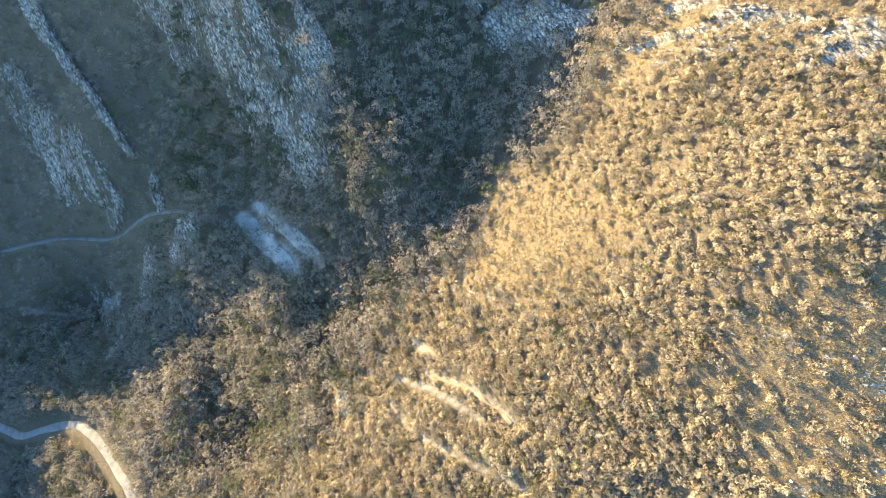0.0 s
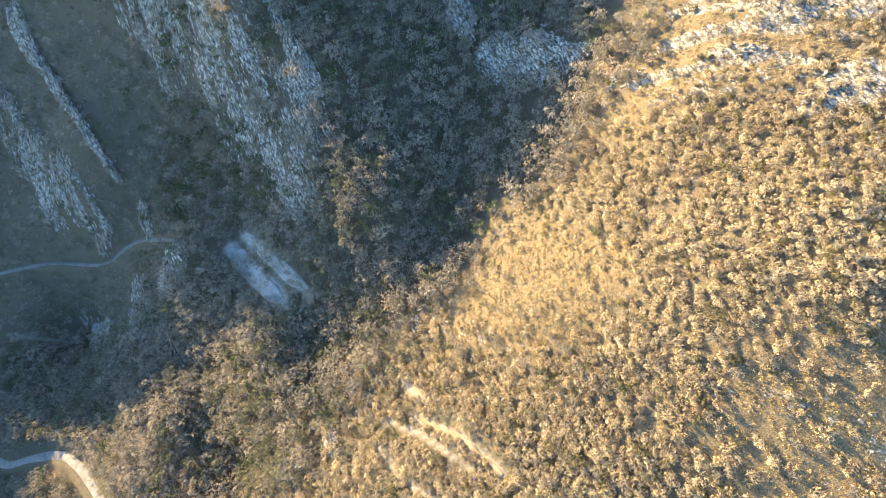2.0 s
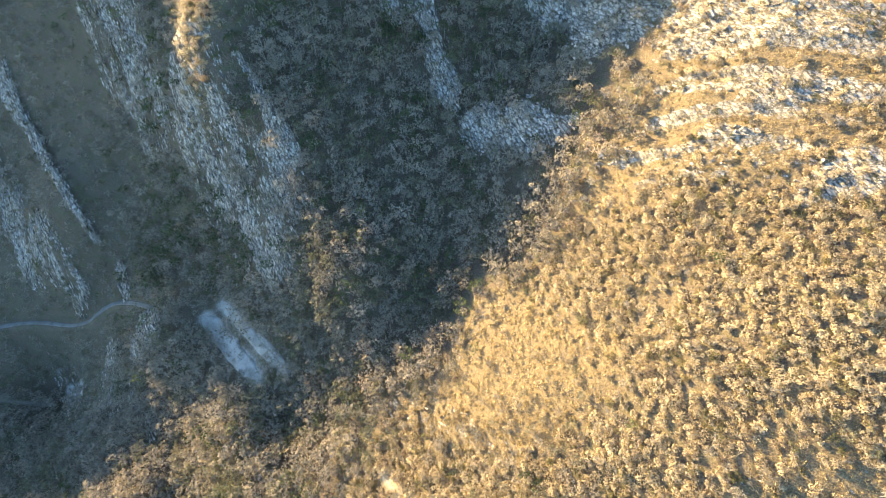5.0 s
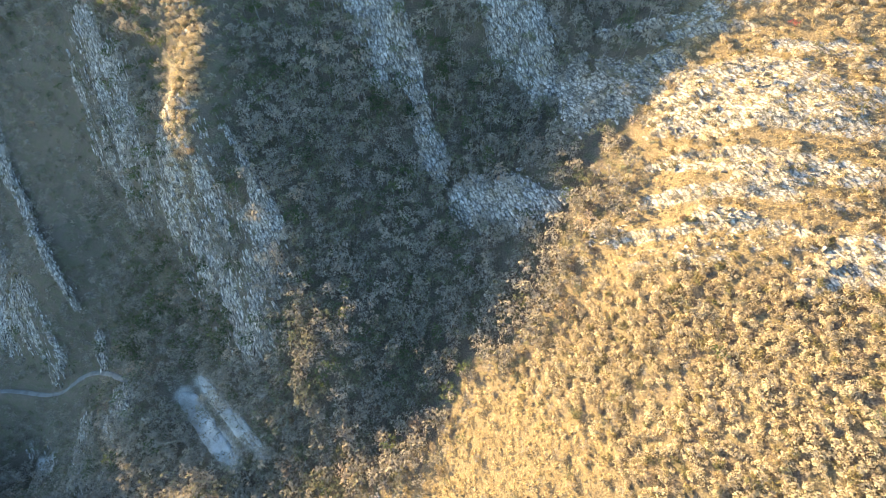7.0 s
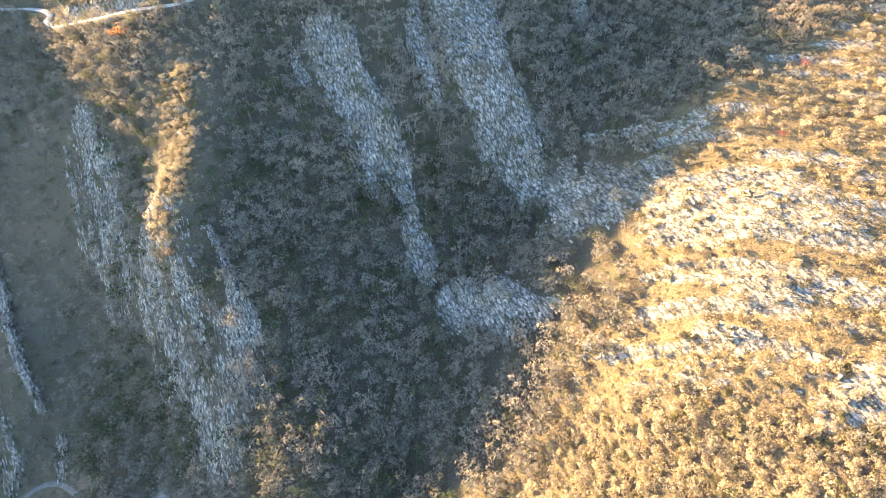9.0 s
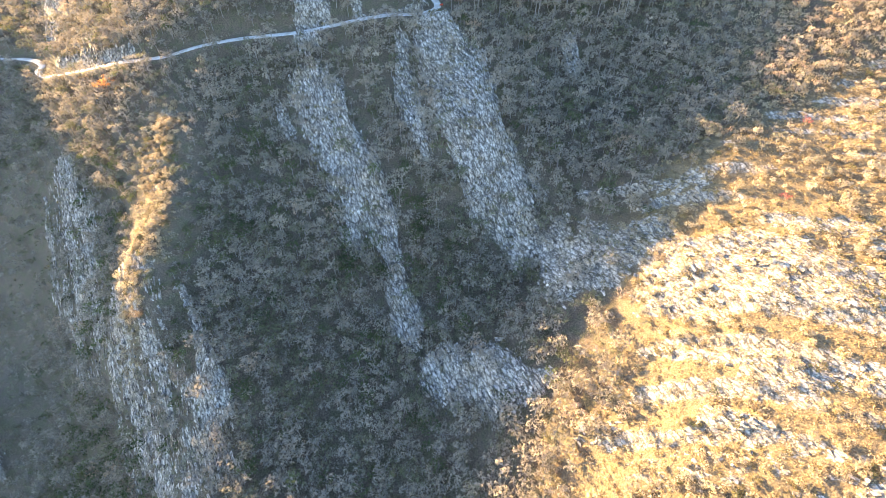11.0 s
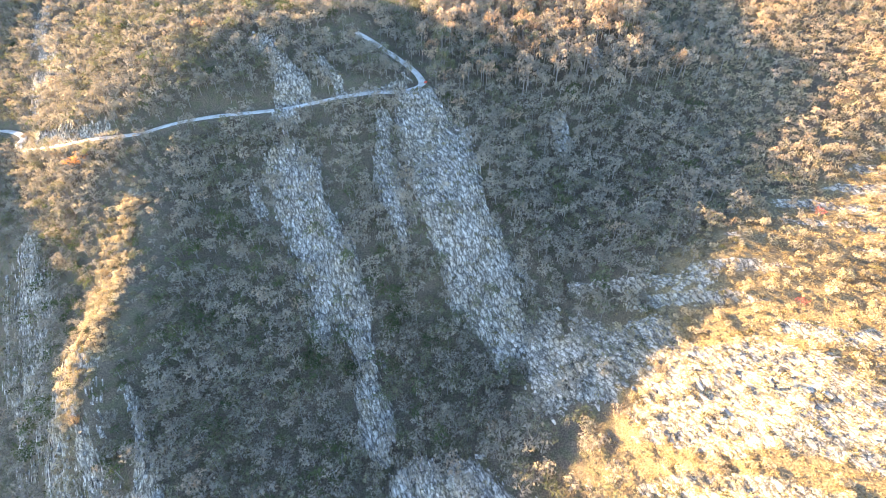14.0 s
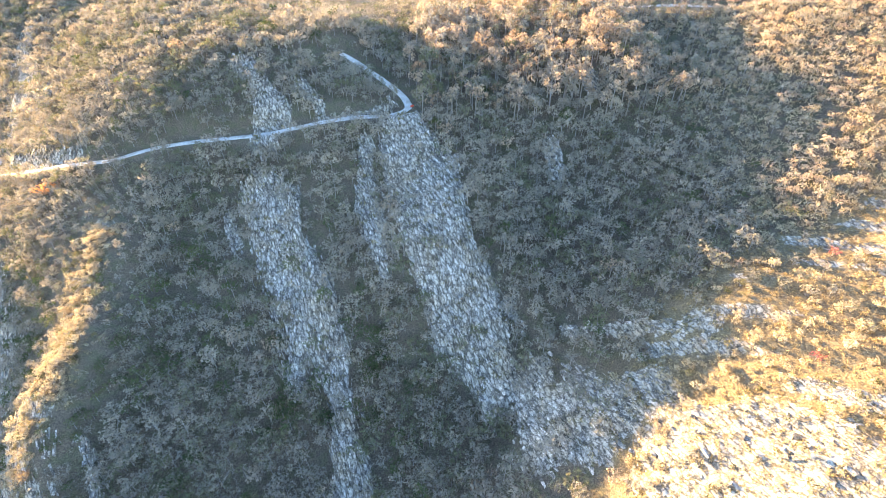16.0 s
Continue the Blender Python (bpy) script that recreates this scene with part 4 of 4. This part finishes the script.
for name, label, which, mat in (("thicket", "dense leafless thicket and young growth on the slopes", ~tan, TWIG), ("tan_thicket", "sunlit tan thicket of low shrubs on the upper slope", tan, SHRUB)):
    v, f, t = joined(THICKET, thicket_picks[which], thicket_places[which], thicket_turns[which], thicket_sizes[which] * (1.2 if mat is SHRUB else 1.0), thicket_tones[which])
    tagged(new(name, mesh_from(name, v, f, [mat], tones=t)), label, "thicket", kind="stuff")


def lone_bush(kind, label, mat, x, y, size, shape):
    """A bush or small tree that stands out by its colour."""
    z = float(height(np.array([float(x)]), np.array([float(y)]))[0])
    bush = tagged(new(kind), label, "bush")
    bush.matrix_basis = pose(x, y, z, 0, 0, 40 * x) @ Matrix.Diagonal((size, size, size, 1))
    trunk_v, trunk_f, crown_v, crown_f = shape
    part("stem", mesh_from("stem", trunk_v, trunk_f, [BARK]), bush)
    part("crown", mesh_from("crown", crown_v, crown_f, [mat]), bush)
    return bush


lone_bush("orange_tree", "small tree with bright orange-brown dead leaves below the road", ORANGE, -117.7, 246.3, 1.25, TREES[4])
lone_bush("orange_tree", "orange-leaved bush on the sunny wooded spur", ORANGE, -56.7, 53.2, 0.6, TREES[2])
for bush_x, bush_y, bush_size in ((36.0, 166.0, 0.6), (40.5, 163.5, 0.75), (44.5, 166.5, 0.55)):
    lone_bush("russet_bush", "bush with russet dead leaves at the foot of the slabs", RUSSET, bush_x, bush_y, bush_size, TREES[2])
lone_bush("red_shrub", "low dark red shrub on the sunny rock ledges", CRIMSON, 110.0, 174.9, 0.45, TREES[4])
lone_bush("red_shrub", "dark red shrub at the edge of the shade", CRIMSON, 125.6, 202.7, 0.5, TREES[4])
lone_bush("red_shrub", "small reddish shrub at the foot of the slope", CRIMSON, -12.9, 67.0, 0.45, TREES[2])
for bush_x, bush_y, bush_size in ((9.4, 192.6, 0.7), (-39.9, 190.0, 0.8), (38.7, 137.1, 0.7), (-0.2, 179.3, 0.75), (-20.4, 196.7, 0.6)):
    tagged(lone_bush("evergreen_bush", "dark green evergreen bush among grey bare trees", GREEN, bush_x, bush_y, bush_size, TREES[4]), group="evergreen bushes")


# the small red marker on the outside of the road's bend
marker = tagged(new("road_marker"), "small red marker board at the bend of the gravel road", "road marker")
marker.matrix_basis = pose(14.4, 271.6, float(height(np.array([14.4]), np.array([271.6]))[0]), 0, 0, 35)
for offset in (-0.45, 0.45):
    post = part("post", bpy.data.meshes.new("post"), marker)
    bm = bmesh.new()
    bmesh.ops.create_cone(bm, cap_ends=True, segments=8, radius1=0.05, radius2=0.045, depth=1.6, matrix=Matrix.Translation((offset, 0, 0.6)))
    bm.to_mesh(post.data)
    bm.free()
    post.data.materials.append(BARK)
board = part("board", bpy.data.meshes.new("board"), marker, "faded red board")
bm = bmesh.new()
bmesh.ops.create_cube(bm, size=1, matrix=Matrix.Translation((0, -0.08, 1.1)) @ Matrix.Diagonal((1.3, 0.05, 0.6, 1)))
bmesh.ops.bevel(bm, geom=bm.edges, offset=0.012, segments=1, affect="EDGES")
bm.to_mesh(board.data)
bm.free()
board.data.materials.append(RED)

# ---- rocks ----
def stone_mesh(rng, long, wide, high):
    """An angular block with split faces: a box whose corners are knocked out of true, one of them broken off."""
    bm = bmesh.new()
    lost = rng.integers(8)
    for k in range(8):
        corner = np.array([k & 1, k >> 1 & 1, k >> 2]) * 2.0 - 1
        corner *= 1 - rng.uniform(0, 0.38, 3)
        size = np.array([long, wide, high]) / 2
        for axis in ((0, 1, 2) if k == lost else (None,)):
            p = corner.copy()
            if axis is not None:
                p[axis] *= 0.35
            bm.verts.new(p * size)
    bmesh.ops.convex_hull(bm, input=bm.verts)
    bmesh.ops.delete(bm, geom=[v for v in bm.verts if not v.link_faces], context="VERTS")
    me = bpy.data.meshes.new("rock")
    bm.to_mesh(me)
    bm.free()
    me.materials.append(STONE)
    return me


stone_rng = np.random.default_rng(21)
STONES = [stone_mesh(stone_rng, l, w, h) for l, w, h in ((2.6, 1.2, 1.6), (2.0, 1.5, 1.3), (3.2, 1.1, 2.0), (1.6, 1.3, 1.1), (2.4, 0.9, 2.2), (1.8, 1.0, 1.4))]


def triangles(me):
    me.calc_loop_triangles()
    return np.array([v.co for v in me.vertices]), np.array([t.vertices for t in me.loop_triangles])


# the lumps and clefts of the outcrops, too many to count, and the low bushes that root in them
STRATA = math.atan2(-0.88, 0.46)
rx_, ry_, rng4 = scatter(0.86, -240, 130, -8, 300, 14)
rock_r, _ = rock_mask(rx_, ry_)
lumpy = fractal(0.93 * rx_ + 0.37 * ry_, 0.45 * (-0.37 * rx_ + 0.93 * ry_), 5.0, 99)
stones_b = (stony_field(rx_, ry_) > 0.5) & (rng4.uniform(0, 1, len(rx_)) < 0.14 + 0.8 * np.clip(fractal(rx_, ry_ + 0.4 * rx_, 9, 100), 0, 1))
keep = stones_b | (rock_r > 0.25) & (rng4.uniform(0, 1, len(rx_)) < 0.42 * rock_r + 0.5 * lumpy) & (road_clear(rx_, ry_) > 0.6) & (rng4.uniform(0, 1, len(rx_)) > 0.45 * open_slope(rx_, ry_))
rx_, ry_ = rx_[keep], ry_[keep]
sunny_r = open_slope(rx_, ry_)
rock_places = np.stack([rx_, ry_, height(rx_, ry_) + rng4.uniform(-0.25, 0.12, len(rx_)) - 0.16 * sunny_r], 1)
lie = np.stack([(landform(rx_ + 2, ry_) - landform(rx_ - 2, ry_)) / 4, (landform(rx_, ry_ + 2) - landform(rx_, ry_ - 2)) / 4], 1)
lumps = [triangles(stone_mesh(stone_rng, l, w, h)) for l, w, h in ((3.0, 0.8, 0.65), (2.4, 0.95, 0.55), (3.8, 0.75, 0.6), (1.8, 1.05, 0.6), (2.8, 0.6, 0.75))]
v, f, t = joined(lumps, rng4.integers(0, 5, len(rx_)), rock_places, np.where(sunny_r > 0.5, -0.45, STRATA) + rng4.normal(0, 0.2, len(rx_)), rng4.uniform(0.5, 1.15, len(rx_)) * (1 - 0.3 * sunny_r) * (1 - 0.45 * stony_field(rx_, ry_)), rng4.uniform(0, 1, len(rx_)), lie)
tagged(new("limestone_lumps", mesh_from("limestone_lumps", v, f, [STONE])), "pale grey weathered limestone lumps and fissured ledges", "rocks", kind="stuff")
qx, qy, rng5 = scatter(1.9, -240, 130, -8, 300, 15)
rock_q, _ = rock_mask(qx, qy)
keep = ((rock_q > 0.2) | ((gravel_mask(qx, qy) > 0.2) & (np.hypot(qx + 65, qy - 88) < 16))) & (rng5.uniform(0, 1, len(qx)) < 0.34 + 0.3 * gravel_mask(qx, qy)) & (road_clear(qx, qy) > 0.6)
qx, qy = qx[keep], qy[keep]
low_bushes = [tuft_shape(shape_rng, h, s, 26, 0.10) for h, s in ((0.9, 0.7), (0.7, 0.9), (1.2, 0.8))]
v, f, t = joined(low_bushes, rng5.integers(0, 3, len(qx)), np.stack([qx, qy, height(qx, qy) + 0.35], 1), rng5.uniform(0, 6.28, len(qx)), rng5.uniform(0.7, 1.8, len(qx)), rng5.uniform(0, 1, len(qx)))
tagged(new("rock_scrub", mesh_from("rock_scrub", v, f, [OLIVE], tones=t)), "low olive and brown scrub rooted in the rock clefts", "scrub", kind="stuff")
OUTCROP_LABELS = {"slab": "steep fissured slab of pale grey limestone", "cliff": "steep cliff of streaked grey limestone ribs", "rib": "narrow upright rib of pale limestone", "ledge": "broken limestone ledge along the slope", "scree": "scattered pale limestone blocks in the scrub"}
for kind, high, line in OUTCROPS:
    half = sum(p[2] for p in line) / len(line)
    outcrop = tagged(new("rock_outcrop"), OUTCROP_LABELS[kind], "rock outcrop", "limestone outcrops")
    outcrop.location = (line[0][0], line[0][1], 0)
    length = sum(math.dist(a[:2], b[:2]) for a, b in zip(line, line[1:]))
    low = kind in ("ledge", "scree")
    count = int(min(46, 6 + length * half * (0.05 if kind == "scree" else 0.11)))
    pts = np.array(smooth_line([p[:2] for p in line], 0.5))
    spots = pts[stone_rng.integers(0, len(pts), count)] + stone_rng.normal(0, 0.48 * half, (count, 2))
    run = math.degrees(math.atan2(line[-1][1] - line[0][1], line[-1][0] - line[0][0]))
    levels = height(spots[:, 0], spots[:, 1])
    outcrop.location.z = float(levels.mean())
    for (px, py), pz in zip(spots, levels):
        stone = new("rock", STONES[stone_rng.integers(len(STONES))])
        stone.parent = outcrop
        size = stone_rng.uniform(0.3, 0.75) if low else stone_rng.uniform(0.5, 1.15)
        stone.matrix_basis = pose(px - outcrop.location.x, py - outcrop.location.y, pz - outcrop.location.z - (0.1 if low else 0.0), stone_rng.normal(0, 12), stone_rng.normal(0, 12), run + stone_rng.normal(0, 18)) @ Matrix.Diagonal((size, size, size * stone_rng.uniform(0.5, 0.9), 1))
